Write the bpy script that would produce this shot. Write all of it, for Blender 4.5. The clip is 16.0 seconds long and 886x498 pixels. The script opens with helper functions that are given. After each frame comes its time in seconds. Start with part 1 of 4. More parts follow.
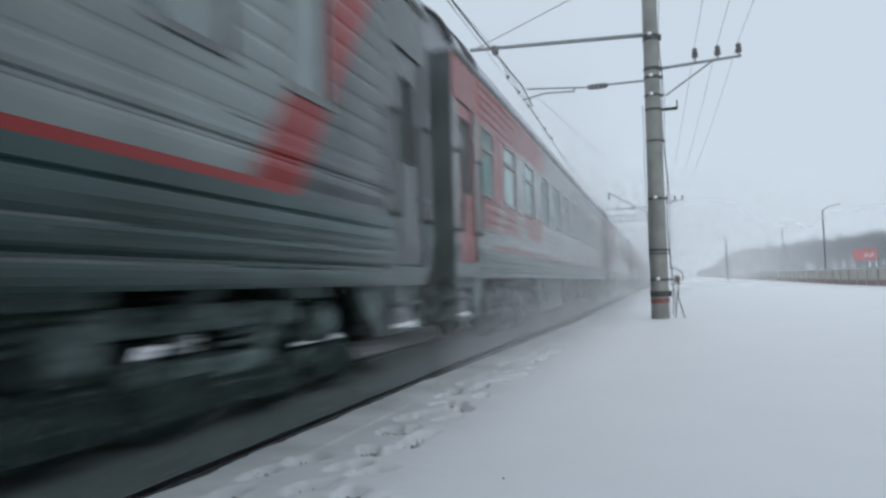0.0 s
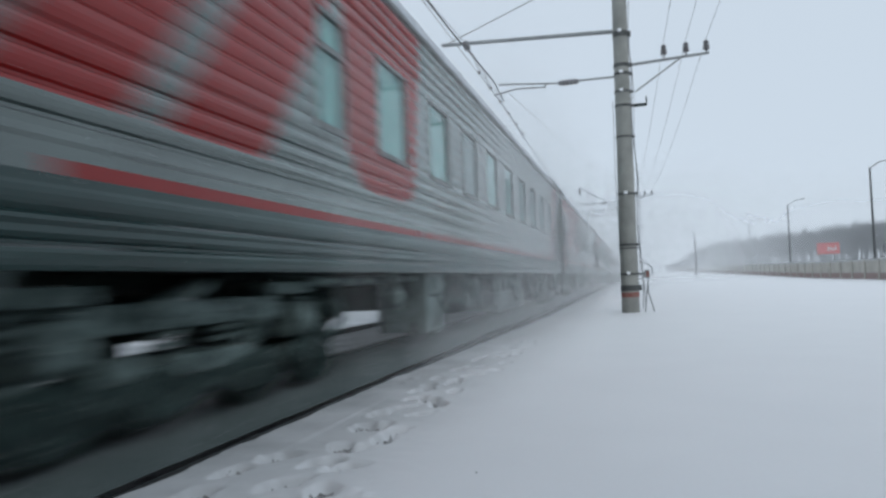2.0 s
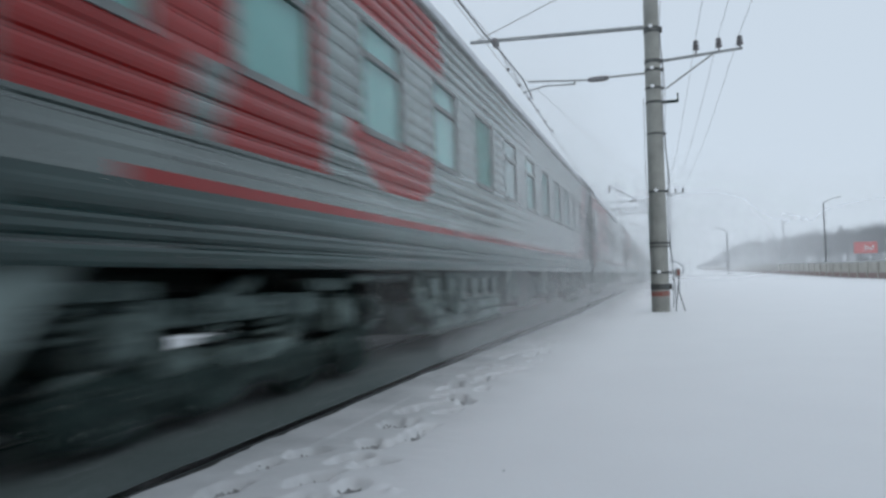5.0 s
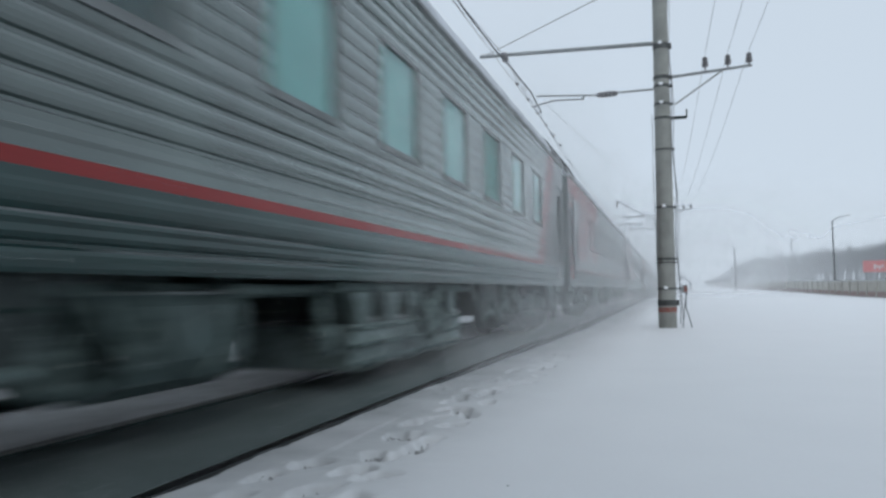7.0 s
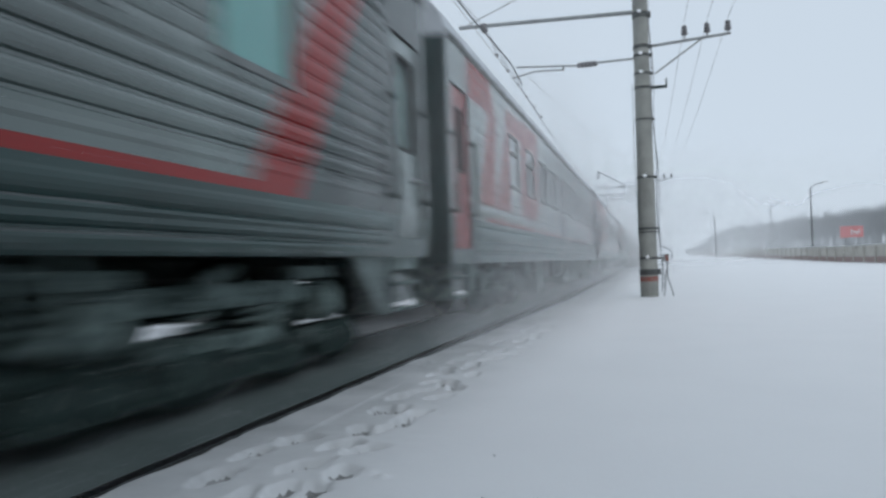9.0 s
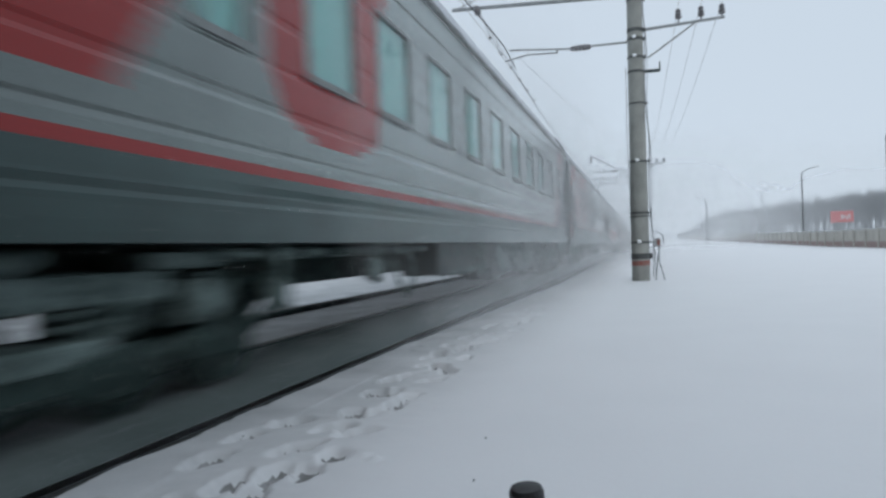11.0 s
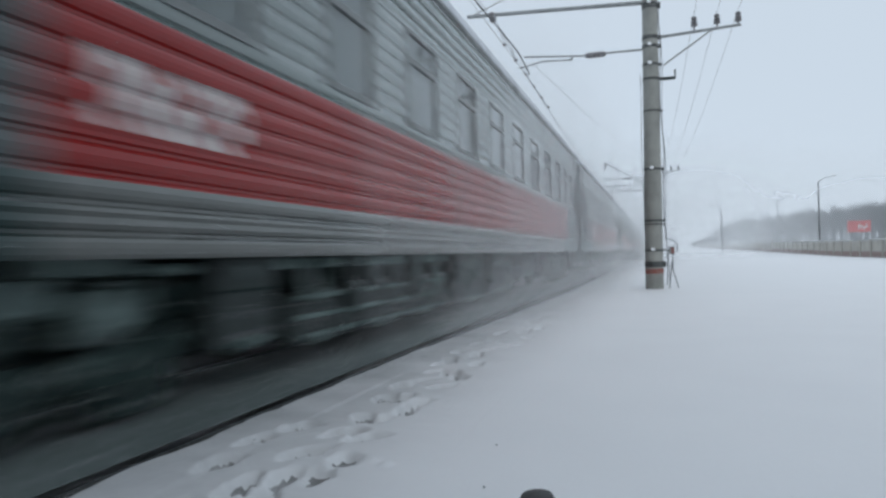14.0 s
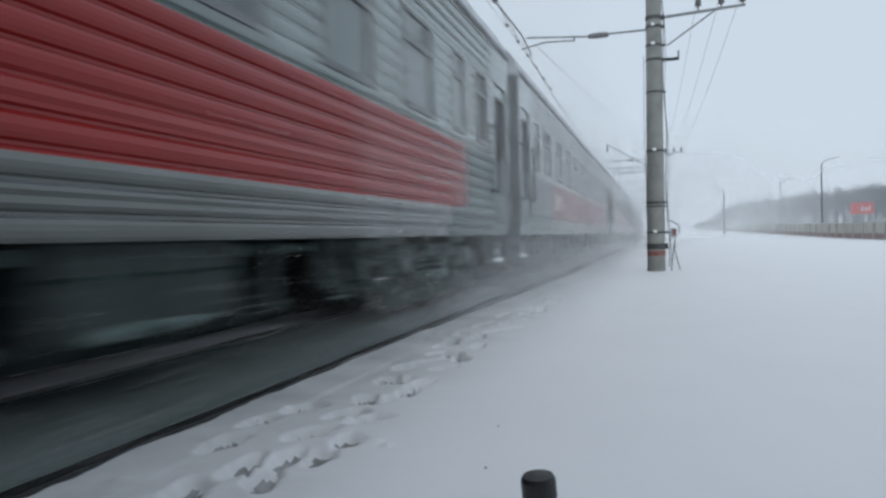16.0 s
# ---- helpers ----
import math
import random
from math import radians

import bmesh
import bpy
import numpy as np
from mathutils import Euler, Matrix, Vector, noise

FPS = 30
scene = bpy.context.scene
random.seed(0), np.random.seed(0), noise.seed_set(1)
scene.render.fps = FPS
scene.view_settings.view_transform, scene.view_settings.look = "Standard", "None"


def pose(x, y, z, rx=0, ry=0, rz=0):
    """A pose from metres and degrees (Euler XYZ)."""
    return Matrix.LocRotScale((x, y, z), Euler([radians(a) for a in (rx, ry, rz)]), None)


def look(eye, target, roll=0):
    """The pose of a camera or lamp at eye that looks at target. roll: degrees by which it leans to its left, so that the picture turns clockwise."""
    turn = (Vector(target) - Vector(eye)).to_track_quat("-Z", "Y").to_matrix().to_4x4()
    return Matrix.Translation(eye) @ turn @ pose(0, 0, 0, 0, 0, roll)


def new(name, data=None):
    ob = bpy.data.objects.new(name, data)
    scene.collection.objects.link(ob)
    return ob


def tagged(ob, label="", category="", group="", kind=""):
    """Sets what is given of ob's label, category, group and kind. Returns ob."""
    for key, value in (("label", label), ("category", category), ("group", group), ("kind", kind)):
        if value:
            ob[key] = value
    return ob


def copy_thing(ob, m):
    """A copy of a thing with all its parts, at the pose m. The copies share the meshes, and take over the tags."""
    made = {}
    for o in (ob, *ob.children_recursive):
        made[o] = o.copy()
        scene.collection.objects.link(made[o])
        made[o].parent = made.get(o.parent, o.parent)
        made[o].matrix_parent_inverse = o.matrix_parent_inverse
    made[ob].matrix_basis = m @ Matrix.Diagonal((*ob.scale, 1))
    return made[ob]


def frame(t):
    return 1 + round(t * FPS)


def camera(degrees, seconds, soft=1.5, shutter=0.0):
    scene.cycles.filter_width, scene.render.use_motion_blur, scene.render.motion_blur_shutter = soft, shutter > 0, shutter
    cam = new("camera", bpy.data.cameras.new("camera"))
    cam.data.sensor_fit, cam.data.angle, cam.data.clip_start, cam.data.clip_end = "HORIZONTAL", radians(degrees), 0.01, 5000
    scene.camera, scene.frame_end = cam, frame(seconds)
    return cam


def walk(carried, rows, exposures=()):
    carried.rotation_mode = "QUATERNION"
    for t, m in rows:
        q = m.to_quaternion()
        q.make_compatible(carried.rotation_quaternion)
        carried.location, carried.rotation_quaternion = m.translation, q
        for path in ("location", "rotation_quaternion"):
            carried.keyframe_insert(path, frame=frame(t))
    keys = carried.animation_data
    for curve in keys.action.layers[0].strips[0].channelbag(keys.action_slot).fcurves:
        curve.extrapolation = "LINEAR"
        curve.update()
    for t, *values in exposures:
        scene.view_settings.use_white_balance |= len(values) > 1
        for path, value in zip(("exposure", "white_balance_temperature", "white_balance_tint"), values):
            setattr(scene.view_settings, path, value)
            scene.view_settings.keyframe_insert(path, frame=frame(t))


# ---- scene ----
# ---- camera: carried in the hand beside the line, turning but not walking ----
EYE = (0.0, 0.0, 0.72)
cam = camera(64.2, 16.0, soft=2.7, shutter=0.6)
TURNS = [
    (0.0, 17.08, 3.02, -1.73), (0.5, 16.08, 2.98, -1.27), (1.0, 15.34, 3.08, -1.51), (1.5, 15.24, 2.67, -1.81),
    (2.0, 14.85, 2.58, -2.08), (2.5, 14.69, 2.59, -2.38), (3.0, 14.96, 2.66, -2.21), (3.5, 15.24, 2.53, -2.04),
    (5.8, 17.70, 2.63, -1.72), (6.0, 17.37, 3.21, -1.39), (6.5, 17.10, 4.04, -1.18), (7.0, 17.66, 3.51, -0.93),
    (7.5, 17.67, 3.26, -1.41), (8.0, 17.24, 2.64, -1.78), (8.5, 17.17, 1.82, -1.93), (9.0, 16.33, 1.36, -2.15),
    (9.2, 15.73, 1.38, -2.04), (11.5, 15.82, -0.18, -1.85), (12.0, 15.92, 0.39, -1.16), (12.5, 16.45, 0.25, -1.30),
    (13.0, 16.74, 0.21, -1.56), (13.5, 16.60, 0.25, -1.19), (14.0, 16.78, 0.53, -1.43), (14.5, 17.49, 0.51, -1.58),
    (15.0, 17.46, 0.23, -1.61), (15.5, 17.04, -0.31, -1.58), (16.0, 16.96, -0.90, -1.48)]


def eye_pose(yaw, pitch, roll):
    y, p = radians(yaw), radians(pitch)
    ahead = Vector((-math.sin(y) * math.cos(p), math.cos(y) * math.cos(p), math.sin(p)))
    return look(EYE, Vector(EYE) + ahead, roll)


walk(cam, [(t, eye_pose(y, p, r)) for t, y, p, r in TURNS])

# ---- light: a low, even overcast sky while snow falls ----
world = bpy.data.worlds.new("overcast")
scene.world = world
world.use_nodes = True
wn, wl = world.node_tree.nodes, world.node_tree.links
wn.clear()
w_out = wn.new("ShaderNodeOutputWorld")
sky = wn.new("ShaderNodeTexSky")
sky.sky_type, sky.sun_disc = "NISHITA", False
sky.sun_elevation, sky.sun_rotation = radians(28), radians(150)
clear = wn.new("ShaderNodeBackground")
clear.inputs[1].default_value = 0.05
cloud = wn.new("ShaderNodeBackground")
cloud.inputs[0].default_value = (0.645, 0.745, 0.855, 1)
cloud.inputs[1].default_value = 0.98
mix = wn.new("ShaderNodeMixShader")
mix.inputs[0].default_value = 0.93
wl.new(sky.outputs[0], clear.inputs[0])
wl.new(clear.outputs[0], mix.inputs[1])
wl.new(cloud.outputs[0], mix.inputs[2])
wl.new(mix.outputs[0], w_out.inputs[0])

sun = new("sun", bpy.data.lights.new("sun", "SUN"))
sun.data.energy, sun.data.angle, sun.data.color = 0.5, radians(40), (1.0, 0.97, 0.93)
sun.matrix_world = look((30, -40, 40), (0, 0, 0))


# ---- materials ----
def material(name, color, rough=0.6, metal=0.0, vary=0.25, scale=6.0, bump=0.1, tint=None, fine=60.0, **extra):
    """Two scales of wear: broad patches towards tint, and a fine grain that also gives the relief."""
    m = bpy.data.materials.new(name)
    m.use_nodes = True
    n, l = m.node_tree.nodes, m.node_tree.links
    p = n["Principled BSDF"]
    co = n.new("ShaderNodeTexCoord")
    big, small = n.new("ShaderNodeTexNoise"), n.new("ShaderNodeTexNoise")
    big.inputs["Scale"].default_value, big.inputs["Detail"].default_value = scale, 6
    small.inputs["Scale"].default_value, small.inputs["Detail"].default_value = fine, 3
    for x in (big, small):
        l.new(co.outputs["Object"], x.inputs["Vector"])
    add = n.new("ShaderNodeMath")
    add.operation = "MULTIPLY_ADD"
    add.inputs[1].default_value, add.inputs[2].default_value = 0.35, 0.0
    l.new(small.outputs[0], add.inputs[0])
    total = n.new("ShaderNodeMath")
    l.new(big.outputs[0], total.inputs[0])
    l.new(add.outputs[0], total.inputs[1])
    ramp = n.new("ShaderNodeValToRGB")
    ramp.color_ramp.elements[0].position, ramp.color_ramp.elements[1].position = 0.5, 0.85
    ramp.color_ramp.elements[0].color = (*color, 1)
    t = tint or [c * 0.6 for c in color]
    ramp.color_ramp.elements[1].color = (*[c * (1 - vary) + q * vary for c, q in zip(color, t)], 1)
    l.new(total.outputs[0], ramp.inputs[0])
    l.new(ramp.outputs[0], p.inputs["Base Color"])
    p.inputs["Roughness"].default_value, p.inputs["Metallic"].default_value = rough, metal
    for key, value in extra.items():
        p.inputs[key.replace("_", " ")].default_value = value
    if bump:
        b = n.new("ShaderNodeBump")
        b.inputs["Strength"].default_value, b.inputs["Distance"].default_value = bump, 0.02
        l.new(total.outputs[0], b.inputs["Height"])
        l.new(b.outputs[0], p.inputs["Normal"])
    return m


M = dict(
    grey=material("grey_paint", (0.026, 0.041, 0.038), 0.25, vary=0.8, scale=1.6, bump=0.02, tint=(0.092, 0.117, 0.111), Coat_Weight=1.0, Coat_Roughness=0.16, Coat_IOR=1.65, Coat_Tint=(0.92, 1.0, 0.985, 1)),
    silver=material("light_grey_paint", (0.060, 0.078, 0.076), 0.25, vary=0.7, scale=1.3, bump=0.02, tint=(0.15, 0.17, 0.168), Coat_Weight=1.0, Coat_Roughness=0.16, Coat_IOR=1.7, Coat_Tint=(0.94, 1.0, 0.985, 1)),
    slate=material("slate_paint", (0.005, 0.019, 0.018), 0.3, vary=0.7, scale=1.8, bump=0.02, tint=(0.020, 0.052, 0.050), Specular_IOR_Level=0.15, Coat_Weight=0.75, Coat_Roughness=0.15, Coat_IOR=1.5, Coat_Tint=(0.82, 1.0, 0.98, 1)),
    red=material("red_paint", (0.225, 0.011, 0.010), 0.22, vary=0.5, scale=1.5, bump=0.02, tint=(0.30, 0.02, 0.018), Specular_IOR_Level=0.25, Coat_Weight=0.2, Coat_Roughness=0.2),
    steel_grey=material("blue_grey_paint", (0.042, 0.056, 0.056), 0.2, vary=0.6, scale=1.7, bump=0.02, tint=(0.10, 0.12, 0.12), Specular_IOR_Level=0.5),
    beige=material("grey_beige_paint", (0.080, 0.088, 0.081), 0.18, vary=0.5, scale=1.6, bump=0.03, tint=(0.16, 0.17, 0.162), Coat_Weight=0.6, Coat_Roughness=0.2),
    pale=material("pale_paint", (0.55, 0.56, 0.55), 0.5, vary=0.3, scale=3),
    roof=material("snowy_roof", (0.62, 0.66, 0.70), 0.8, vary=0.6, scale=2.5, bump=0.3, tint=(0.30, 0.32, 0.34)),
    rubber=material("black_rubber", (0.014, 0.016, 0.017), 0.8, vary=0.5, scale=8, tint=(0.06, 0.065, 0.07)),
    frame=material("window_frame_paint", (0.10, 0.112, 0.112), 0.4, vary=0.5, scale=2, tint=(0.3, 0.32, 0.32)),
    curtain=material("curtain_cloth", (0.34, 0.55, 0.55), 0.9, vary=0.5, scale=2, tint=(0.22, 0.38, 0.385)),
    blind=material("grey_blind", (0.34, 0.38, 0.375), 0.8, vary=0.5, scale=2, tint=(0.22, 0.25, 0.25)),
    dark_pane=material("shaded_interior", (0.10, 0.125, 0.125), 0.7, vary=0.4, scale=3),
    iron=material("near_black_iron", (0.004, 0.0105, 0.009), 0.8, vary=0.8, scale=5, bump=0.5, tint=(0.036, 0.062, 0.058), fine=25, Specular_IOR_Level=0.2),
    icy=material("iced_steel", (0.009, 0.021, 0.0195), 0.8, vary=1.0, scale=5, bump=0.5, tint=(0.17, 0.225, 0.215), fine=20, Specular_IOR_Level=0.25),
    box_dark=material("dark_equipment_paint", (0.006, 0.013, 0.0125), 0.7, vary=0.8, scale=3.5, bump=0.3, tint=(0.03, 0.044, 0.043)),
    print_floor=material("trodden_print_floor", (0.19, 0.19, 0.188), 0.8, vary=0.9, scale=9, bump=0.08, tint=(0.38, 0.385, 0.39), fine=70),
    steel=material("worn_steel", (0.25, 0.26, 0.27), 0.35, 0.9, vary=0.4, scale=5, tint=(0.1, 0.09, 0.085)),
    box=material("equipment_paint", (0.03, 0.048, 0.045), 0.65, vary=0.85, scale=3.0, bump=0.3, tint=(0.075, 0.115, 0.112)),
    snow=material("snow", (0.88, 0.89, 0.905), 0.55, vary=0.4, scale=1.2, bump=0.15, tint=(0.82, 0.83, 0.85), fine=40, Sheen_Weight=0.35, Sheen_Roughness=0.5),
    bed=material("icy_track_bed", (0.078, 0.10, 0.098), 0.5, vary=0.8, scale=1.1, bump=0.06, tint=(0.15, 0.178, 0.176), fine=24),
    edge=material("dark_edge_strip", (0.026, 0.030, 0.031), 0.9, vary=0.6, scale=4),
    rail=material("rail_steel", (0.10, 0.11, 0.11), 0.5, 0.2, vary=0.5, scale=3, tint=(0.1, 0.07, 0.05)),
    concrete=material("weathered_concrete", (0.33, 0.335, 0.31), 0.88, vary=0.6, scale=2.2, bump=0.3, tint=(0.17, 0.175, 0.165)),
    zinc=material("galvanised_steel", (0.34, 0.36, 0.36), 0.55, 0.35, vary=0.5, scale=5, tint=(0.15, 0.155, 0.16)),
    clamp=material("dark_clamp_steel", (0.07, 0.075, 0.075), 0.6, 0.4, vary=0.5, scale=8, tint=(0.16, 0.165, 0.165)),
    wire=material("wire", (0.24, 0.25, 0.26), 0.6, 0.2),
    porcelain=material("brown_porcelain", (0.16, 0.155, 0.16), 0.25, vary=0.3),
    redlead=material("faded_red_band", (0.27, 0.075, 0.06), 0.8, vary=0.6, scale=12, tint=(0.25, 0.22, 0.2)),
    fence=material("fence_panel", (0.52, 0.50, 0.45), 0.85, vary=0.5, scale=0.8, tint=(0.3, 0.28, 0.25)),
    fence_low=material("fence_plinth", (0.31, 0.235, 0.22), 0.85, vary=0.5, scale=0.8, tint=(0.34, 0.26, 0.24)),
    render=material("dark_render", (0.06, 0.058, 0.055), 0.9, vary=0.5, scale=1.5),
    board=material("billboard_red", (0.54, 0.20, 0.20), 0.6, vary=0.3, scale=2),
    bark=material("bare_twigs", (0.055, 0.060, 0.068), 0.9, vary=0.5, scale=0.1, tint=(0.10, 0.107, 0.118)),
    black=material("black_plastic", (0.012, 0.012, 0.013), 0.45, vary=0.4),
    dusted=material("snow_dusted_ledge", (0.18, 0.2, 0.205), 0.8, vary=0.9, scale=2.2, bump=0.1, tint=(0.06, 0.075, 0.075), fine=14),
    frosted=material("frosted_equipment", (0.045, 0.068, 0.066), 0.75, vary=0.95, scale=3.2, bump=0.4, tint=(0.235, 0.30, 0.29), fine=18),
    flake=material("snowflake", (0.90, 0.91, 0.93), 0.9, vary=0.0, bump=0),
    ice=material("grey_ice", (0.24, 0.265, 0.27), 0.6, vary=0.95, scale=7, bump=0.6, tint=(0.05, 0.063, 0.06), fine=18),
)
# train's shade put into the snow's colour: patchy grey, strongest next to the bed
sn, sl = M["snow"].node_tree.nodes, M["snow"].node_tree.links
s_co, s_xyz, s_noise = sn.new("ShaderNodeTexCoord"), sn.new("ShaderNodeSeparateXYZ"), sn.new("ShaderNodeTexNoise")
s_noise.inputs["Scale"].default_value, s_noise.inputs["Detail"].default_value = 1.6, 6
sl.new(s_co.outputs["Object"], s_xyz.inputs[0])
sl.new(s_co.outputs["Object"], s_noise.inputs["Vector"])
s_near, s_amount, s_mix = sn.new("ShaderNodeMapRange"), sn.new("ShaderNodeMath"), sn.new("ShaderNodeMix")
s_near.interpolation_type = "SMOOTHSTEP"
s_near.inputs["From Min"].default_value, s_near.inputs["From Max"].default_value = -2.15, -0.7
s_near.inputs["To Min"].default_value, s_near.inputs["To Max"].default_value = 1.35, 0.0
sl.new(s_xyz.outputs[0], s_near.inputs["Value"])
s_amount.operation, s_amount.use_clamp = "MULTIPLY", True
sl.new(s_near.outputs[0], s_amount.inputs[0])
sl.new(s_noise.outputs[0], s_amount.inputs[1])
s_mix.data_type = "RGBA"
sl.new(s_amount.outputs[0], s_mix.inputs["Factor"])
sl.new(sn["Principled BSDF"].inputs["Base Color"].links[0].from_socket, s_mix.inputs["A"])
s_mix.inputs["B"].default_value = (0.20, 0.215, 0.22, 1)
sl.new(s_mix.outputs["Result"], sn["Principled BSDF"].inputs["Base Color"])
for key, tone in (("glass", (0.62, 0.86, 0.84, 1)), ("plain_glass", (0.80, 0.85, 0.86, 1))):
    g = bpy.data.materials.new("window_" + key)
    g.use_nodes = True
    gp = g.node_tree.nodes["Principled BSDF"]
    gp.inputs["Base Color"].default_value = tone
    gp.inputs["Roughness"].default_value, gp.inputs["IOR"].default_value = 0.04, 1.45
    gp.inputs["Transmission Weight"].default_value = 1.0
    M[key] = g


# ---- mesh helpers ----
def mesh_of(name, bm, *mats):
    me = bpy.data.meshes.new(name)
    bm.to_mesh(me)
    bm.free()
    for m in mats:
        me.materials.append(m)
    return me


def part(name, bm, mat, parent, label="", at=None):
    mats = mat if isinstance(mat, (list, tuple)) else [mat]
    ob = new(name, bm if isinstance(bm, bpy.types.Mesh) else mesh_of(name, bm, *mats))
    ob.parent = parent
    if at is not None:
        ob.matrix_basis = at
    return tagged(ob, label)


def box(bm, x0, x1, y0, y1, z0, z1, bevel=0.0):
    b = bm if not bevel else bmesh.new()
    r = bmesh.ops.create_cube(b, size=1, matrix=Matrix.LocRotScale(((x0 + x1) / 2, (y0 + y1) / 2, (z0 + z1) / 2), None, (abs(x1 - x0), abs(y1 - y0), abs(z1 - z0))))
    if bevel:
        bmesh.ops.bevel(b, geom=b.edges[:], offset=bevel, segments=2, affect="EDGES", profile=0.5)
        tmp = bpy.data.meshes.new("tmp")
        b.to_mesh(tmp)
        b.free()
        bm.from_mesh(tmp)
        bpy.data.meshes.remove(tmp)
    return bm


def rod(bm, a, b, r0, r1=None, seg=10):
    """A tapered round bar from a to b."""
    a, b = Vector(a), Vector(b)
    d = b - a
    m = Matrix.Translation((a + b) / 2) @ d.to_track_quat("Z", "Y").to_matrix().to_4x4()
    bmesh.ops.create_cone(bm, cap_ends=True, segments=seg, radius1=r0, radius2=r0 if r1 is None else r1, depth=d.length, matrix=m)
    return bm


def lathe(bm, profile, axis_pose, seg=24):
    """Turns (radius, height) pairs round the z axis of axis_pose."""
    rings = []
    for r, h in profile:
        rings.append([bm.verts.new(axis_pose @ Vector((r * math.cos(2 * math.pi * i / seg), r * math.sin(2 * math.pi * i / seg), h))) for i in range(seg)])
    for p, q in zip(rings, rings[1:]):
        for i in range(seg):
            bm.faces.new((p[i], p[(i + 1) % seg], q[(i + 1) % seg], q[i]))
    bm.faces.new(rings[0][::-1])
    bm.faces.new(rings[-1])
    return bm


def tube(bm, pts, r, seg=6):
    """One bent bar through pts."""
    pts = [Vector(p) for p in pts]
    rings = []
    for i, p in enumerate(pts):
        d = (pts[min(i + 1, len(pts) - 1)] - pts[max(i - 1, 0)]).normalized()
        n = d.orthogonal().normalized() if i == 0 else (rings_n - d * rings_n.dot(d)).normalized()
        rings_n = n
        m = d.cross(n)
        rings.append([bm.verts.new(p + n * (r * math.cos(2 * math.pi * q / seg)) + m * (r * math.sin(2 * math.pi * q / seg))) for q in range(seg)])
    for a, b in zip(rings, rings[1:]):
        for q in range(seg):
            bm.faces.new((a[q], a[(q + 1) % seg], b[(q + 1) % seg], b[q]))
    bm.faces.new(rings[0][::-1])
    bm.faces.new(rings[-1])
    return bm


def lump(bm, centre, size, seed):
    """A knobbly clod of ice."""
    r = bmesh.ops.create_icosphere(bm, subdivisions=2, radius=1)
    for v in r["verts"]:
        k = 1 + 0.45 * noise.noise(v.co * 1.7 + Vector((seed * 3.1, seed, 0)))
        v.co = Vector(centre) + Vector((v.co.x * size[0], v.co.y * size[1], v.co.z * size[2])) * k
    return bm


def ring(bm, y0, y1, z0, z1, w, x0, x1, bar=None):
    """A window's frame in the plane of the side wall; bar: height of a cross bar."""
    box(bm, x0, x1, y0 - w, y0, z0 - w, z1 + w)
    box(bm, x0, x1, y1, y1 + w, z0 - w, z1 + w)
    box(bm, x0, x1, y0, y1, z0 - w, z0)
    box(bm, x0, x1, y0, y1, z1, z1 + w)
    if bar:
        box(bm, x0, x1, y0, y1, bar - 0.025, bar + 0.025)
    return bm


# ---- carriages ----
TRACK_X = -3.80   # the line's axis
PITCH = 24.54     # from coupling to coupling
HALF = 1.55       # half the width of a body


def graphics(u, z, top):
    """Red slanting fields behind the leading door, and the red frame round the next window."""
    k = 0.76 * (z - 1.55)
    if z < top and (1.90 + k < u < 2.76 + k or 3.06 + k < u < 4.06 + k) and u < 5.9:
        return True
    if z > 3.08 and 0.4 < u < 7.45 - 2.2 * max(0, z - 3.2) ** 1.5 - 0.2 * (z > 3.4):
        return True
    return 5.46 + max(0, 1.92 - z) * 0.8 + 6 * max(0, 1.66 - z) ** 1.5 < u < 7.32 + 0.2 * (z - 1.57) - 8 * max(0, 1.68 - z) ** 1.5


def paint_a(u, z):
    v = u - PITCH
    edge = -3.35 + 0.66 * (z - 1.2)
    if 1.2 <= z and edge - 0.62 < v < edge:
        return 2
    if 1.213 < z < 1.28 and 2.35 < u and v < edge:
        return 2
    if z < 1.20:
        return 1
    if z > 1.53 and graphics(u, z, 3.42):
        return 2
    return 5 if v > edge else 0


def paint_e(u, z):
    if z > 1.5 and u < 8:
        if 1.66 < u < 4.32 and not (z < 1.92 and 2.70 < u - 0.5 * (z - 1.5) < 3.02):
            return 2
        if z > 2.95 and u < 7.25 - 0.9 * max(0, z - 3.2) or z < 1.99 and 4.75 + max(0, 1.85 - z) * 1.8 < u < 6.85 - 0.4 * (1.99 - z) - 6 * max(0, 1.62 - z) ** 1.5:
            return 2
        return 0
    return paint_a(u, z)


def letterforms(u, z):
    """Red slanting letter-like fields round the first two windows."""
    k = z - 1.6
    if z > 2.97 and (1.5 < u < 3.25 - 0.9 * (z - 2.97) or 4.05 < u < 5.5 and z < 3.35):
        return True
    if 2.0 + 0.52 * k < u < 2.97 + 0.2 * k and z < 3.05 or 3.1 + 0.7 * k < u < 4.3 and z < 3.3:
        return True
    return z < 3.42 and 5.38 + 0.08 * k + 0.3 * max(0, 1.7 - z) < u < 7.27 + 0.17 * k - 8 * max(0, 1.70 - z) ** 1.5


def paint_c(u, z):
    v = u - PITCH
    edge = -3.30 + 0.74 * (z - 1.33)
    if 1.33 <= z < 3.4 and edge - 0.58 < v < edge:
        return 2
    if 1.337 < z < 1.397 and 2.3 < u and v < edge:
        return 2
    if z < 1.33:
        return 1
    if z > 1.58 and letterforms(u, z):
        return 2
    return 5 if v > edge else 0


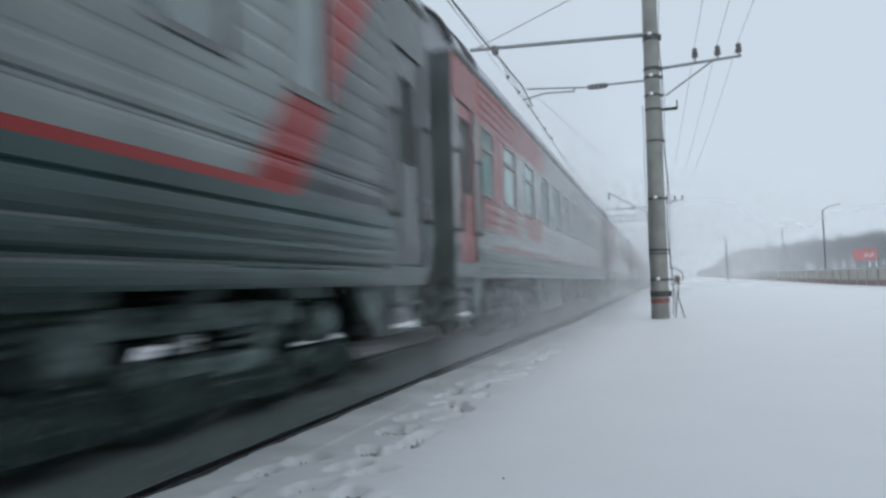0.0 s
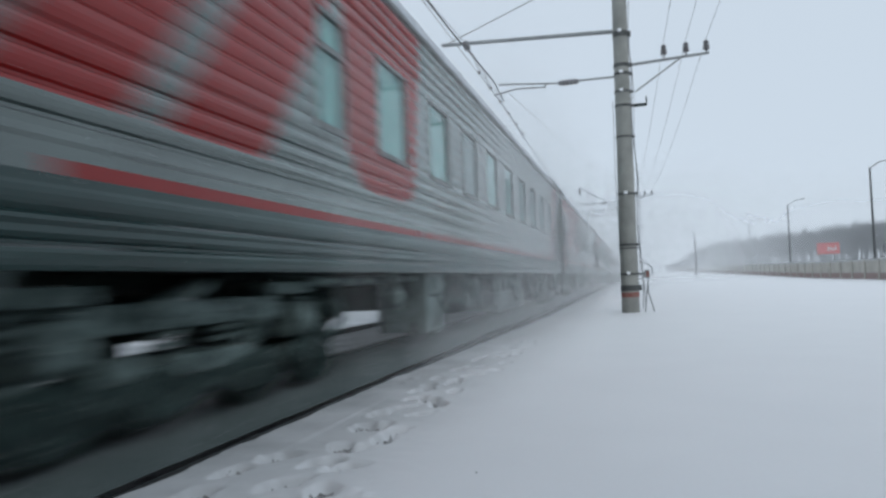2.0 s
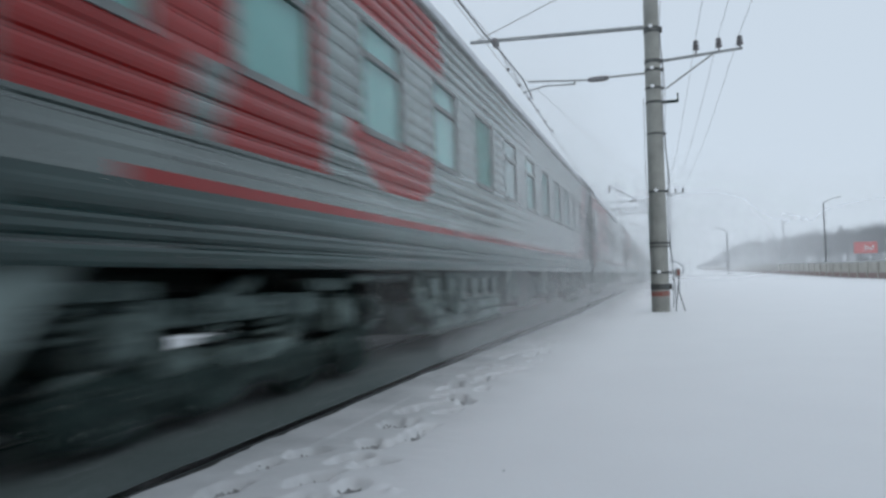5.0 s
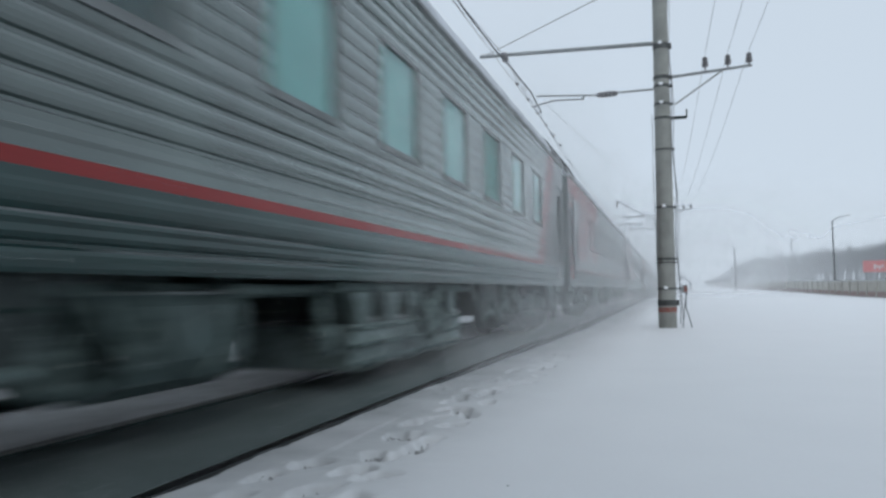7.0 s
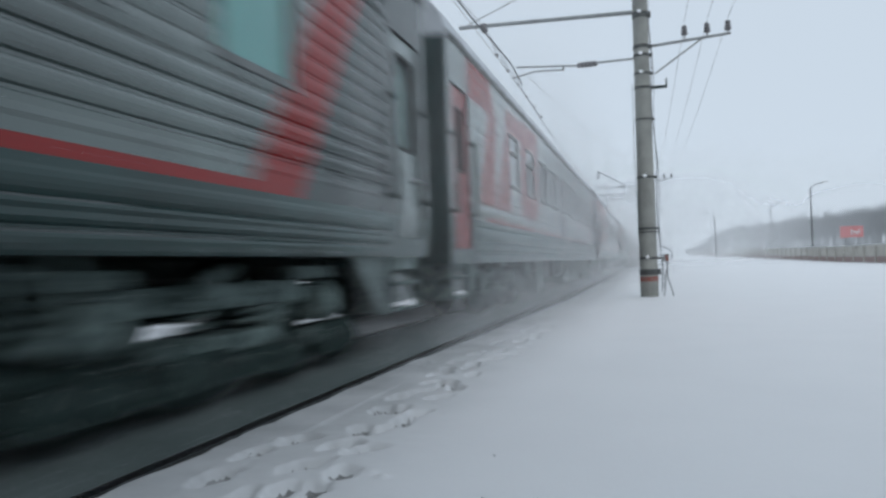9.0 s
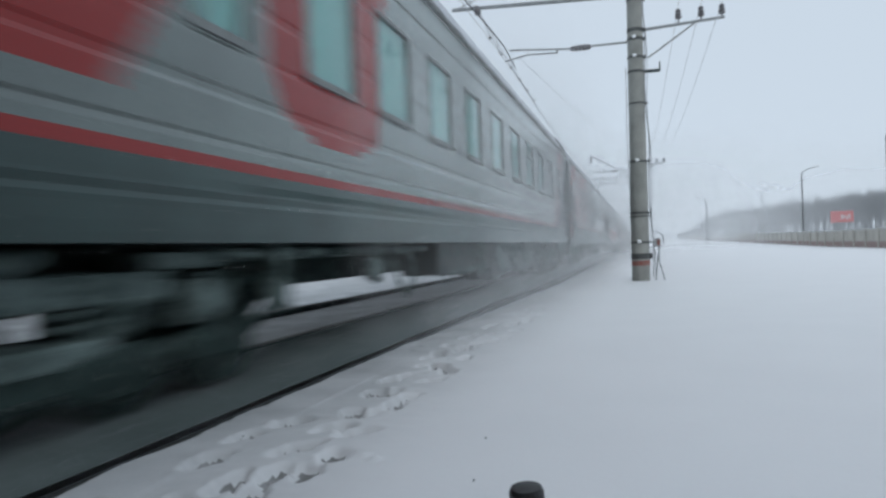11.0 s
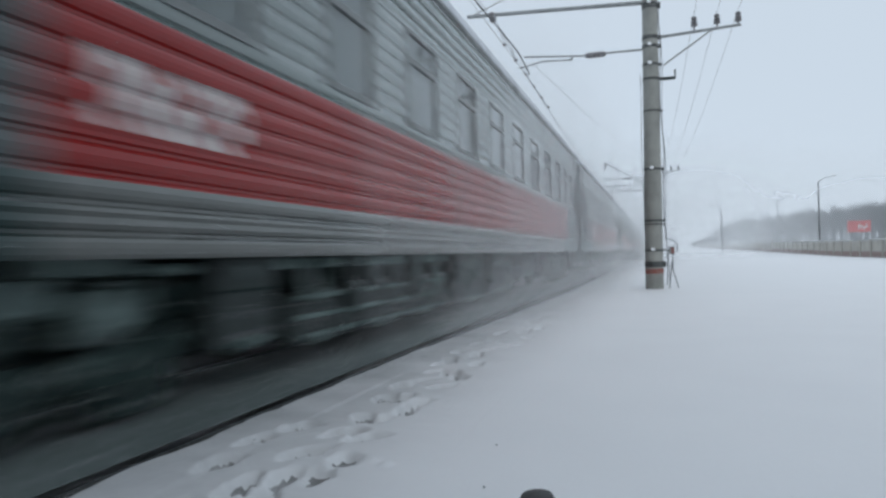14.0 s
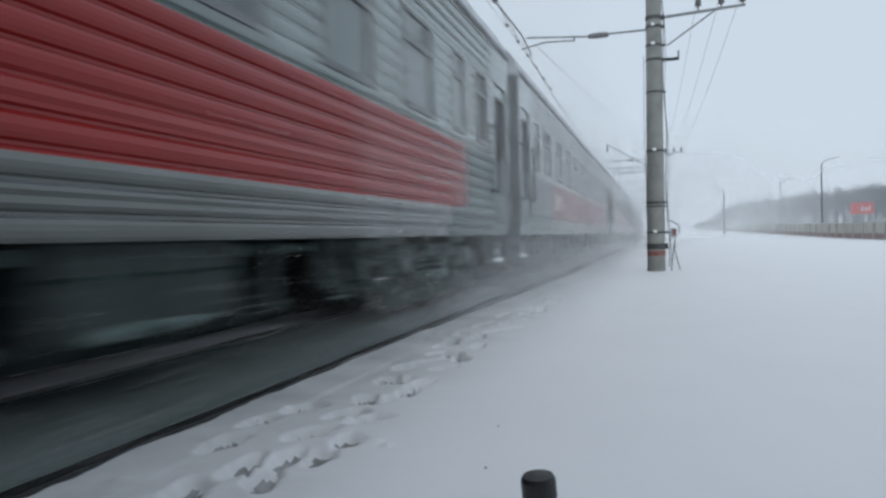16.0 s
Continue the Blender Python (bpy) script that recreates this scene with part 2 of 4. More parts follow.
def paint_b(u, z):
    if 4.45 < u < PITCH - 3.15 and 1.08 < z < 1.87:
        return 4 if 4.75 < u < 5.9 and 1.30 < z < 1.66 and (int((u - 4.75) / 0.10) * 7 + int((z - 1.3) / 0.09) * 5) % 9 in (0, 1, 3, 4, 6) else 2
    if u < 4.45 and z < 1.87 or u > PITCH - 4.1 + 0.3 * z and z < 1.87:
        return 1 if z < 1.08 or u > 12 else 5
    return 3 if z < 1.08 else 0


KINDS = dict(
    a=dict(paint=paint_a, low=0.82, sill=1.95, head=2.90, ribs=0.13, deep=0.016, sealed=False,
           windows=[(4.90, 5.46, 1), (6.22, 7.14, 0), (8.0, 8.95, 0), (9.76, 10.7, 2), (11.5, 12.45, 0), (13.27, 14.2, 0),
                    (15.0, 15.95, 0), (16.75, 17.7, 0), (18.52, 19.44, 0), (20.28, 21.18, 0)]),
    e=dict(paint=paint_e, low=0.82, sill=1.95, head=2.90, ribs=0.13, deep=0.016, sealed=False,
           windows=[(1.80, 2.51, 1), (3.22, 4.18, 1), (5.02, 5.95, 1), (6.90, 7.80, 1), (8.68, 9.65, 0), (10.45, 11.40, 4), (12.25, 13.2, 1),
                    (14.05, 15.0, 0), (15.8, 16.75, 0), (17.5, 18.45, 0), (19.22, 19.82, 1), (20.86, 21.46, 1), (22.15, 22.72, 1)]),
    d=dict(paint=paint_a, low=0.80, sill=1.98, head=2.92, ribs=0.30, deep=0.012, sealed=False,
           windows=[(4.66, 5.21, 1), (5.99, 6.90, 0), (7.4, 8.35, 0), (9.05, 10.0, 0), (10.75, 11.7, 0), (12.48, 13.43, 0),
                    (14.22, 15.2, 0), (15.95, 16.95, 1), (17.65, 18.6, 0), (19.42, 20.42, 4), (21.45, 22.05, 1)]),
    c=dict(paint=paint_c, low=0.74, sill=2.04, head=2.96, ribs=0.17, deep=0.017, sealed=True,
           windows=[(4.28, 5.18, 1), (6.0, 7.0, 1), (7.78, 8.79, 3), (9.6, 10.55, 3), (11.45, 12.15, 2), (13.05, 13.97, 3),
                    (14.55, 15.55, 3), (16.37, 17.37, 3), (18.15, 19.1, 3), (19.9, 20.55, 1), (21.15, 21.75, 3)]),
    b=dict(paint=paint_b, low=0.74, sill=2.0, head=2.94, ribs=0.13, deep=0.016, sealed=False,
           windows=[(1.99, 2.64, 1), (3.17, 4.21, 1), (5.12, 6.02, 1), (6.95, 7.85, 1), (8.70, 9.68, 1), (10.50, 11.45, 4), (12.25, 13.2, 1),
                    (14.0, 14.95, 1), (15.75, 16.7, 1), (17.5, 18.45, 1), (19.2, 20.1, 1), (20.89, 21.39, 1), (21.98, 22.56, 1)]),
)
DOORS = ((0.64, 1.46), (PITCH - 1.46, PITCH - 0.64))
TOP = 3.50


def wall_mesh(kind, side):
    """One side of a body: ribbed sheet with its openings, painted field by field."""
    k = KINDS[kind]
    holes = [(a, b, k["sill"], k["head"]) for a, b, _ in k["windows"]] + [(a, b, k["low"] + 0.18, 2.98) for a, b in DOORS]
    us = set(np.round(np.arange(0.45, PITCH - 0.44, 0.10), 3))
    us |= set(np.round(np.arange(1.6, 7.6, 0.04), 3)) | set(np.round(np.arange(PITCH - 4.6, PITCH - 1.9, 0.04), 3))
    cuts = sorted({x for h in holes for x in h[:2]} | {4.45, PITCH - 3.05})
    us = sorted(u for u in us if all(abs(u - c) > 0.02 for c in cuts)) + cuts
    us = sorted(us)
    rows = []
    z, p, d = k["low"], k["ribs"], k["deep"]
    bead = 0.25 if kind == "d" else 1.0
    while z < TOP - 0.02:
        rows += [(z, 0.0), (z + p * 0.16, 0.008 * bead), (z + p * 0.36, 0.012 * bead), (z + p * 0.56, 0.009 * bead), (z + p * 0.70, 0.002), (z + p * 0.80, -d), (z + p * 0.92, -d)]
        z += p
    band = (1.31, 1.44) if kind == "c" else (1.18, 1.32) if kind in "ade" else (0, 0)
    rows = [r for r in rows if not band[0] < r[0] < band[1]]
    must = [1.08, 1.213, 1.28, 1.337, 1.397, 1.87, k["sill"], k["head"], k["low"] + 0.18, 2.98]
    rows = [r for r in rows if r[0] < TOP and all(abs(r[0] - m) > 0.016 for m in must)] + [(m, 0.001) for m in must] + [(TOP, 0)]
    rows = sorted(rows)
    bm = bmesh.new()
    grid = []
    for z, o in rows:
        line = []
        for u in us:
            plain = u < 1.7 or u > PITCH - 1.62
            belt = k["sill"] - 0.1 < z < k["head"] + 0.06
            out = 0 if plain else o * 0.25 if kind == "c" and z > 1.62 else o * 0.5 if belt else o
            lean = -0.05 * max(0, 1.05 - z) / 0.3
            line.append(bm.verts.new((side * (HALF + out + lean), u, z)))
        grid.append(line)
    for i in range(len(rows) - 1):
        zc = (rows[i][0] + rows[i + 1][0]) / 2
        for j in range(len(us) - 1):
            uc = (us[j] + us[j + 1]) / 2
            if any(a < uc < b and c < zc < d for a, b, c, d in holes):
                continue
            q = (grid[i][j], grid[i][j + 1], grid[i + 1][j + 1], grid[i + 1][j])
            f = bm.faces.new(q if side > 0 else q[::-1])
            f.material_index = k["paint"](uc, zc)
            ledge = rows[i][1] == 0.002 and rows[i + 1][1] < 0 and 1.7 < uc < PITCH - 1.62
            if ledge and kind != "d" and f.material_index != 2 and noise.noise((uc * 0.5, zc * 3.1, 2)) > (-0.12 if f.material_index == 1 else 0.08):
                f.material_index = 6
    return mesh_of("side_wall", bm, M["silver" if kind in "bc" else "grey"], M["slate"], M["red"], M["beige"], M["pale"], M["steel_grey"], M["dusted"])


def roof_mesh():
    bm = bmesh.new()
    prof = [(1.55, 3.50), (1.585, 3.52), (1.585, 3.56), (1.54, 3.58), (1.50, 3.74), (1.40, 3.90), (1.22, 4.05), (0.95, 4.17), (0.5, 4.26), (0, 4.29)]
    prof += [(-x, z) for x, z in prof[-2::-1]]
    ys = [0.45] + [0.45 + (PITCH - 0.9) * i / 40 for i in range(1, 40)] + [PITCH - 0.45]
    grid = [[bm.verts.new((x, y, z + (0.012 if i % 2 and 0 < i < 40 else 0))) for x, z in prof] for i, y in enumerate(ys)]
    for a, b in zip(grid, grid[1:]):
        for j in range(len(prof) - 1):
            f = bm.faces.new((a[j], b[j], b[j + 1], a[j + 1]))
            f.material_index = 1 if j < 2 or j > len(prof) - 4 else 0
    for line in (grid[0][::-1], grid[-1]):
        bm.faces.new(line)
    return mesh_of("roof", bm, M["roof"], M["frame"])


def wheelset_mesh():
    bm = bmesh.new()
    for s in (-1, 1):
        m = pose(s * 0.80, 0, 0, 0, 90 * s, 0)
        lathe(bm, [(0.09, -0.12), (0.13, -0.10), (0.14, -0.03), (0.40, -0.02), (0.415, -0.075), (0.50, -0.075), (0.50, -0.045), (0.478, -0.035), (0.472, 0.06), (0.40, 0.06), (0.385, 0.03), (0.16, 0.04), (0.14, 0.09), (0.085, 0.1)], m, 28)
    rod(bm, (-1.08, 0, 0), (1.08, 0, 0), 0.075, seg=14)
    return mesh_of("wheelset", bm, M["iron"])


def side_frame_mesh(s):
    bm = bmesh.new()
    x0, x1 = s * 1.0, s * 1.26
    box(bm, x0, x1, -1.0, 1.0, 0.50, 0.66, 0.02)
    for y in (-1.2, 1.2):
        box(bm, x0, x1, y - 0.32, y + 0.32, 0.66, 0.76, 0.02)
        box(bm, x0 - s * 0.02, x1 + s * 0.06, y - 0.14, y + 0.14, 0.34, 0.60, 0.03)
        lathe(bm, [(0.11, 0), (0.13, 0.01), (0.13, 0.07), (0.08, 0.10)], pose(x1 + s * 0.06, y, 0.47, 0, 90 * s, 0), 16)
    rod(bm, (x0 + s * 0.08, -1.0, 0.58), (x0 + s * 0.08, -1.2, 0.70), 0.07)
    rod(bm, (x0 + s * 0.08, 1.0, 0.58), (x0 + s * 0.08, 1.2, 0.70), 0.07)
    box(bm, x0 - s * 0.02, x1 + s * 0.10, -0.42, 0.42, 0.24, 0.36, 0.02)
    return mesh_of("side_frame", bm, M["icy"])


def spring_mesh():
    bm = bmesh.new()
    n, turns, r = 60, 5, 0.085
    pts = [Vector((r * math.cos(2 * math.pi * turns * i / n), r * math.sin(2 * math.pi * turns * i / n), 0.30 * i / n)) for i in range(n + 1)]
    tube(bm, pts, 0.02)
    return mesh_of("spring", bm, M["icy"])


SHARED = {}


def shared(key, make):
    if key not in SHARED:
        SHARED[key] = make()
    return SHARED[key]


def crate(x0, x1, y0, y1, z0, z1):
    return box(bmesh.new(), x0, x1, y0, y1, z0, z1, 0.025)


def underfloor(sort, y0, y1, z0, low, car, front):
    """Equipment hung under the floor: a round-bottomed tank, a long battery tray under bracketed beams, a deep bin or a plain chest."""
    top = low + 0.012
    if sort == "tray":
        zm = z0 + 0.36
        tray = part("battery_tray", crate(0.42, 1.40, y0, y1, z0, zm), front, car, "long tray caked with grey frozen slush")
        for z in (z0 + 0.05, z0 + 0.19, zm - 0.03):
            part("batten", box(bmesh.new(), 1.395, 1.43, y0 + 0.02, y1 - 0.02, z - 0.018, z + 0.018, 0.006), M["icy"], tray)
        part("beam", box(bmesh.new(), 1.22, 1.40, y0 - 0.2, y1 + 0.1, top - 0.10, top - 0.02, 0.01), M["icy"], tray)
        n = max(3, round((y1 - y0) / 0.6))
        for i in range(n):
            y = y0 + (y1 - y0) * (i + 0.5) / n
            bm = bmesh.new()
            wide, thin = 0.20, 0.08
            ring_a = [bm.verts.new((1.16, y + q, z)) for q, z in ((-wide, top - 0.09), (wide, top - 0.09), (thin, zm - 0.005), (-thin, zm - 0.005))]
            ring_b = [bm.verts.new((1.385, y + q, z)) for q, z in ((-wide, top - 0.09), (wide, top - 0.09), (thin, zm - 0.005), (-thin, zm - 0.005))]
            bm.faces.new(ring_b)
            bm.faces.new(ring_a[::-1])
            for j in range(4):
                bm.faces.new((ring_a[j], ring_a[(j + 1) % 4], ring_b[(j + 1) % 4], ring_b[j]))
            part("bracket", bm, front, tray)
            part("snow_cap", lump(bmesh.new(), (1.30, y + 0.5 * (y1 - y0) / n, zm + 0.02), (0.09, 0.13, 0.035), y), M["ice"], tray)
        for i in range(3):
            y = y0 + (y1 - y0) * (i + 0.4) / 3
            part("ice_lump", lump(bmesh.new(), (1.36, y, z0 + 0.02), (0.06, 0.32, 0.05), y * 1.7), M["icy"], tray)
        return
    if sort == "tank":
        bm = bmesh.new()
        prof = [(0.50, top - 0.10), (1.36, top - 0.10), (1.40, top - 0.16), (1.40, z0 + 0.17), (1.35, z0 + 0.07), (1.22, z0), (0.66, z0), (0.52, z0 + 0.10)]
        ends = [[bm.verts.new((x, y, z)) for x, z in prof] for y in (y0, y1)]
        for i in range(len(prof)):
            j = (i + 1) % len(prof)
            bm.faces.new((ends[0][i], ends[0][j], ends[1][j], ends[1][i]))
        bm.faces.new(ends[0][::-1])
        bm.faces.new(ends[1])
        tank = part("water_tank", bm, M["box"], car, "dark green-grey tank with frozen spray")
        for y in (y0 + 0.12, y1 - 0.18):
            part("strap", box(bmesh.new(), 1.395, 1.412, y, y + 0.06, z0 + 0.15, top - 0.13), M["icy"], tank)
            part("hanger", box(bmesh.new(), 1.0, 1.3, y, y + 0.08, top - 0.12, low + 0.03), M["iron"], tank)
        part("snow_ledge", box(bmesh.new(), 1.20, 1.37, y0 + 0.03, y1 - 0.03, top - 0.102, top - 0.085, 0.006), M["ice"], tank)
        return
    deep = sort == "bin"
    crt = part("equipment_box", crate(0.78 if deep else 0.95, 1.42, y0, y1, z0, top), front if deep else M["box_dark"], car, "underfloor equipment box with frozen slush")
    for y in np.arange(y0 + 0.3, y1 - 0.2, 0.6):
        part("latch", box(bmesh.new(), 1.41, 1.44, y - 0.03, y + 0.03, top - 0.2, top - 0.06, 0.01), M["icy"], crt)
    part("lid_seam", box(bmesh.new(), 1.415, 1.428, y0 + 0.02, y1 - 0.02, z0 + 0.6 * (top - z0), z0 + 0.6 * (top - z0) + 0.02), M["iron"], crt)
    part("ice_lump", lump(bmesh.new(), (1.39, (y0 + y1) / 2, z0 + 0.02), (0.06, (y1 - y0) * 0.4, 0.05), y0), M["icy"], crt)


def carriage(kind, label):
    k = KINDS[kind]
    car = new("passenger_carriage")
    tagged(car, label, "railway carriage", "carriages of the passing train")
    for s in (1, -1):
        part("side_wall", wall_mesh(kind, s), None, car, "ribbed painted steel side wall")
    part("roof", shared("roof", roof_mesh), None, car, "curved roof under wind-packed snow")
    bm = bmesh.new()
    box(bm, -1.45, 1.45, 0.46, PITCH - 0.46, k["low"] + 0.02, k["low"] + 0.14)
    box(bm, -0.35, 0.35, 0.5, PITCH - 0.5, k["low"] - 0.16, k["low"] + 0.03)
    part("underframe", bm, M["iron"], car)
    bm = bmesh.new()
    box(bm, -0.4, 0.4, 0.6, PITCH - 0.6, k["low"] + 0.14, TOP)
    part("partition", bm, M["dark_pane"], car, "dim corridor partition")
    for y in (0.45, PITCH - 0.45):
        bm = bmesh.new()
        box(bm, -1.54, 1.54, y - 0.02, y + 0.02, k["low"], TOP)
        part("end_wall", bm, M["silver" if kind == "b" else "slate" if kind == "c" else "grey"], car)
    for y0, y1 in ((0.02, 0.43), (PITCH - 0.43, PITCH - 0.02)):
        bm = bmesh.new()
        for i in range(4):
            a = y0 + (y1 - y0) * i / 4
            box(bm, -0.95, 0.95, a + 0.012, a + 0.09, 0.95, 3.55, 0.02)
        box(bm, -0.86, 0.86, y0, y1, 1.0, 3.5)
        part("bellows", bm, M["rubber"], car, "black rubber gangway bellows")
        bm = bmesh.new()
        yy = 0.30 if y0 < 1 else PITCH - 0.30
        lathe(bm, [(0.10, -0.10), (0.10, 0.02), (0.22, 0.03), (0.25, 0.05), (0.22, 0.08)], pose(0.9, yy, 0.85, 90 if y0 < 1 else -90, 0, 0), 18)
        box(bm, 1.0, 1.32, yy - 0.06, yy + 0.06, 1.15, 1.55, 0.04)
        gear_box = part("buffer", bm, M["icy"], car, "snow-crusted buffer and cables")
        part("snow_cap", lump(bmesh.new(), (1.20, yy, 1.50), (0.08, 0.05, 0.09), yy), M["snow"], gear_box)
        part("jumper", tube(bmesh.new(), [(1.2, yy, 1.5), (1.26, yy + 0.08, 1.2), (1.22, yy + 0.15, 0.95), (1.1, yy, 0.8)], 0.03), M["rubber"], gear_box)
    # windows
    for s in (1, -1):
        for y0, y1, style in k["windows"]:
            bar = k["head"] - 0.30 if style in (1, 4) else None
            w = 0.035 if style != 3 else 0.05
            fr = part("window_frame", ring(bmesh.new(), y0 + w, y1 - w, k["sill"] + w, k["head"] - w, w, s * (HALF - 0.04), s * (HALF + 0.006), bar), M["frame"], car)
            bm = box(bmesh.new(), s * (HALF - 0.022), s * (HALF - 0.014), y0 + w, y1 - w, k["sill"] + w, k["head"] - w)
            pane = part("pane", bm, M["plain_glass" if kind in "bc" else "glass"], fr)
            pane.visible_shadow = False
            bm = box(bmesh.new(), s * (HALF - 0.075), s * (HALF - 0.055), y0, y1, k["sill"] - 0.02, k["head"] + 0.02)
            # styles 2 and 4: dark backing gives the pole's reflection in the glass
            part("curtain", bm, M["rubber"] if style == 2 else M["dark_pane"] if style == 4 else M["blind"] if kind == "c" else M["dark_pane"] if kind == "b" else M["curtain"], fr)
            bm = box(bmesh.new(), s * (HALF - 0.02), s * (HALF + 0.018), y0 - 0.02, y1 + 0.02, k["sill"] - 0.025, k["sill"] + 0.005)
            part("sill", bm, M["frame"], fr)
    # dark panel puts the pole's reflection on the side below a window
    if kind == "c":
        part("luggage_hatch", box(bmesh.new(), HALF - 0.02, HALF + 0.018, 11.45, 12.15, 1.42, 1.98, 0.008), M["steel_grey"], car, "dark grey panel in place of the pole's reflection")
    # doors with their glass, rails and steps
    for s in (1, -1):
        for i, (y0, y1) in enumerate(DOORS):
            zb, ym = k["low"] + 0.19, (y0 + y1) / 2
            bm = bmesh.new()
            x0, x1 = s * (HALF - 0.09), s * (HALF - 0.025)
            oval = kind == "c"
            wy, z0, z1 = (0.17, 1.90, 2.72) if oval else (0.24, 1.86, 2.80)
            for q in ((y0 + 0.01, ym - wy, zb, 2.97), (ym + wy, y1 - 0.01, zb, 2.97), (ym - wy, ym + wy, zb, z0), (ym - wy, ym + wy, z1, 2.97)):
                box(bm, x0, x1, *q)
            box(bm, x1, x1 + s * 0.012, y0 + 0.12, y1 - 0.12, zb + 0.15, z0 - 0.15)
            red = i == 0 and kind in "acde"
            leaf = part("door", bm, M["red"] if red else M["silver"] if kind == "b" else M["steel_grey"] if kind in "cd" else M["grey"], car, "red painted entrance door" if red else "grey painted entrance door")
            if kind == "b":
                part("kick_panel", box(bmesh.new(), x1, x1 + s * 0.016, y0 + 0.02, y1 - 0.02, zb, 1.84, 0.004), M["slate"], leaf)
            pane = part("pane", box(bmesh.new(), s * (HALF - 0.065), s * (HALF - 0.057), ym - wy, ym + wy, z0, z1), M["glass"], leaf)
            pane.visible_shadow = False
            part("blind", box(bmesh.new(), s * (HALF - 0.13), s * (HALF - 0.11), ym - wy - 0.02, ym + wy + 0.02, z0 - 0.02, z1 + 0.02), M["blind"], leaf, "frosted grey blind")
            part("window_seal", ring(bmesh.new(), ym - wy + 0.03, ym + wy - 0.03, z0 + 0.03, z1 - 0.03, 0.03, s * (HALF - 0.06), s * (HALF - 0.012)), M["rubber"], leaf)
            bm = box(bmesh.new(), s * (HALF - 0.03), s * (HALF - 0.01), y1 - 0.16, y1 - 0.10, 1.55, 1.62)
            rod(bm, (s * (HALF - 0.01), y1 - 0.13, 1.58), (s * (HALF + 0.04), y1 - 0.13, 1.58), 0.014)
            rod(bm, (s * (HALF + 0.04), y1 - 0.19, 1.58), (s * (HALF + 0.04), y1 - 0.06, 1.58), 0.014)
            part("door_handle", bm, M["steel"], leaf)
            for yy in (y0 - 0.07, y1 + 0.07):
                bm = bmesh.new()
                rod(bm, (s * (HALF + 0.06), yy, 1.35), (s * (HALF + 0.06), yy, 2.35), 0.02)
                for z in (1.38, 2.32):
                    rod(bm, (s * HALF, yy, z), (s * (HALF + 0.06), yy, z), 0.025)
                part("grab_rail", bm, M["iron"], car)
            bm = box(bmesh.new(), s * 1.04, s * 1.36, y0 + 0.04, y1 - 0.04, 0.32, k["low"], 0.02)
            steps = part("boarding_steps", bm, M["iron" if kind == "b" else "icy"], car, "entrance steps packed with snow and ice")
            for yy in (y0 - 0.02, y1 - 0.03):
                part("cheek", box(bmesh.new(), s * 1.05, s * 1.48, yy, yy + 0.05, 0.30, k["low"] + 0.02, 0.01), M["icy"], steps)
            for n, z in enumerate((0.30, 0.55)):
                part("tread", box(bmesh.new(), s * (1.10 + 0.1 * n), s * 1.50, y0, y1, z, z + 0.04, 0.01), M["icy"], steps)
            part("ice_lump", lump(bmesh.new(), (s * 1.38, (y0 + y1) / 2, 0.48), (0.10, 0.33, 0.2), y0), M["ice"], steps)
            part("snow_cap", lump(bmesh.new(), (s * 1.42, (y0 + y1) / 2 + 0.05, 0.36), (0.09, 0.30, 0.045), y0 + 3), M["snow"], steps)
            inner = -1 if i else 1
            bm = bmesh.new()
            a, b = (y0, y1) if inner > 0 else (y1, y0)
            flank = [(a - inner * 0.02, k["low"] + 0.008), (b + inner * 0.75, k["low"] + 0.008), (b + inner * 0.55, k["low"] - 0.16), (b + inner * 0.18, 0.30), (b + inner * 0.02, 0.28), (b, k["low"] - 0.12), (a, k["low"] - 0.12)]
            rings = [[bm.verts.new((s * x, y, z)) for y, z in flank] for x in (1.36, 1.44)]
            bm.faces.new(rings[0])
            bm.faces.new(rings[1][::-1])
            for q in range(len(flank)):
                bm.faces.new((rings[0][q], rings[1][q], rings[1][(q + 1) % len(flank)], rings[0][(q + 1) % len(flank)]))
            bmesh.ops.recalc_face_normals(bm, faces=bm.faces[:])
            part("step_skirt", bm, M[{"b": "box_dark", "c": "icy"}.get(kind, "frosted")], steps, "grey skirt panel beside the steps")
    # running gear
    sets = []
    for y in (3.77, PITCH - 3.77):
        bm = bmesh.new()
        box(bm, -0.95, 0.95, y - 0.22, y + 0.22, 0.42, 0.70, 0.03)
        for yy in (-0.75, 0.75):
            box(bm, -0.95, 0.95, y + yy - 0.06, y + yy + 0.06, 0.5, 0.62)
        bogie = part("bogie", bm, M["iron"], car, "four-wheeled bogie caked with ice")
        for s in (1, -1):
            part("side_frame", shared(("frame", s), lambda: side_frame_mesh(s)), None, bogie, at=pose(0, y, 0))
            for yy in (-0.28, 0.28):
                part("spring", shared("spring", spring_mesh), None, bogie, at=pose(s * 1.20, y + yy, 0.36))
            for yy in (-1.2, 1.2):
                for q in (-0.2, 0.2):
                    part("spring", shared("spring", spring_mesh), None, bogie, at=pose(s * 1.14, y + yy + q, 0.44))
                bm = box(bmesh.new(), s * 0.74, s * 0.88, y + yy * 0.48 - 0.07, y + yy * 0.48 + 0.07, 0.32, 0.62, 0.03)
                part("brake_block", bm, M["iron"], bogie)
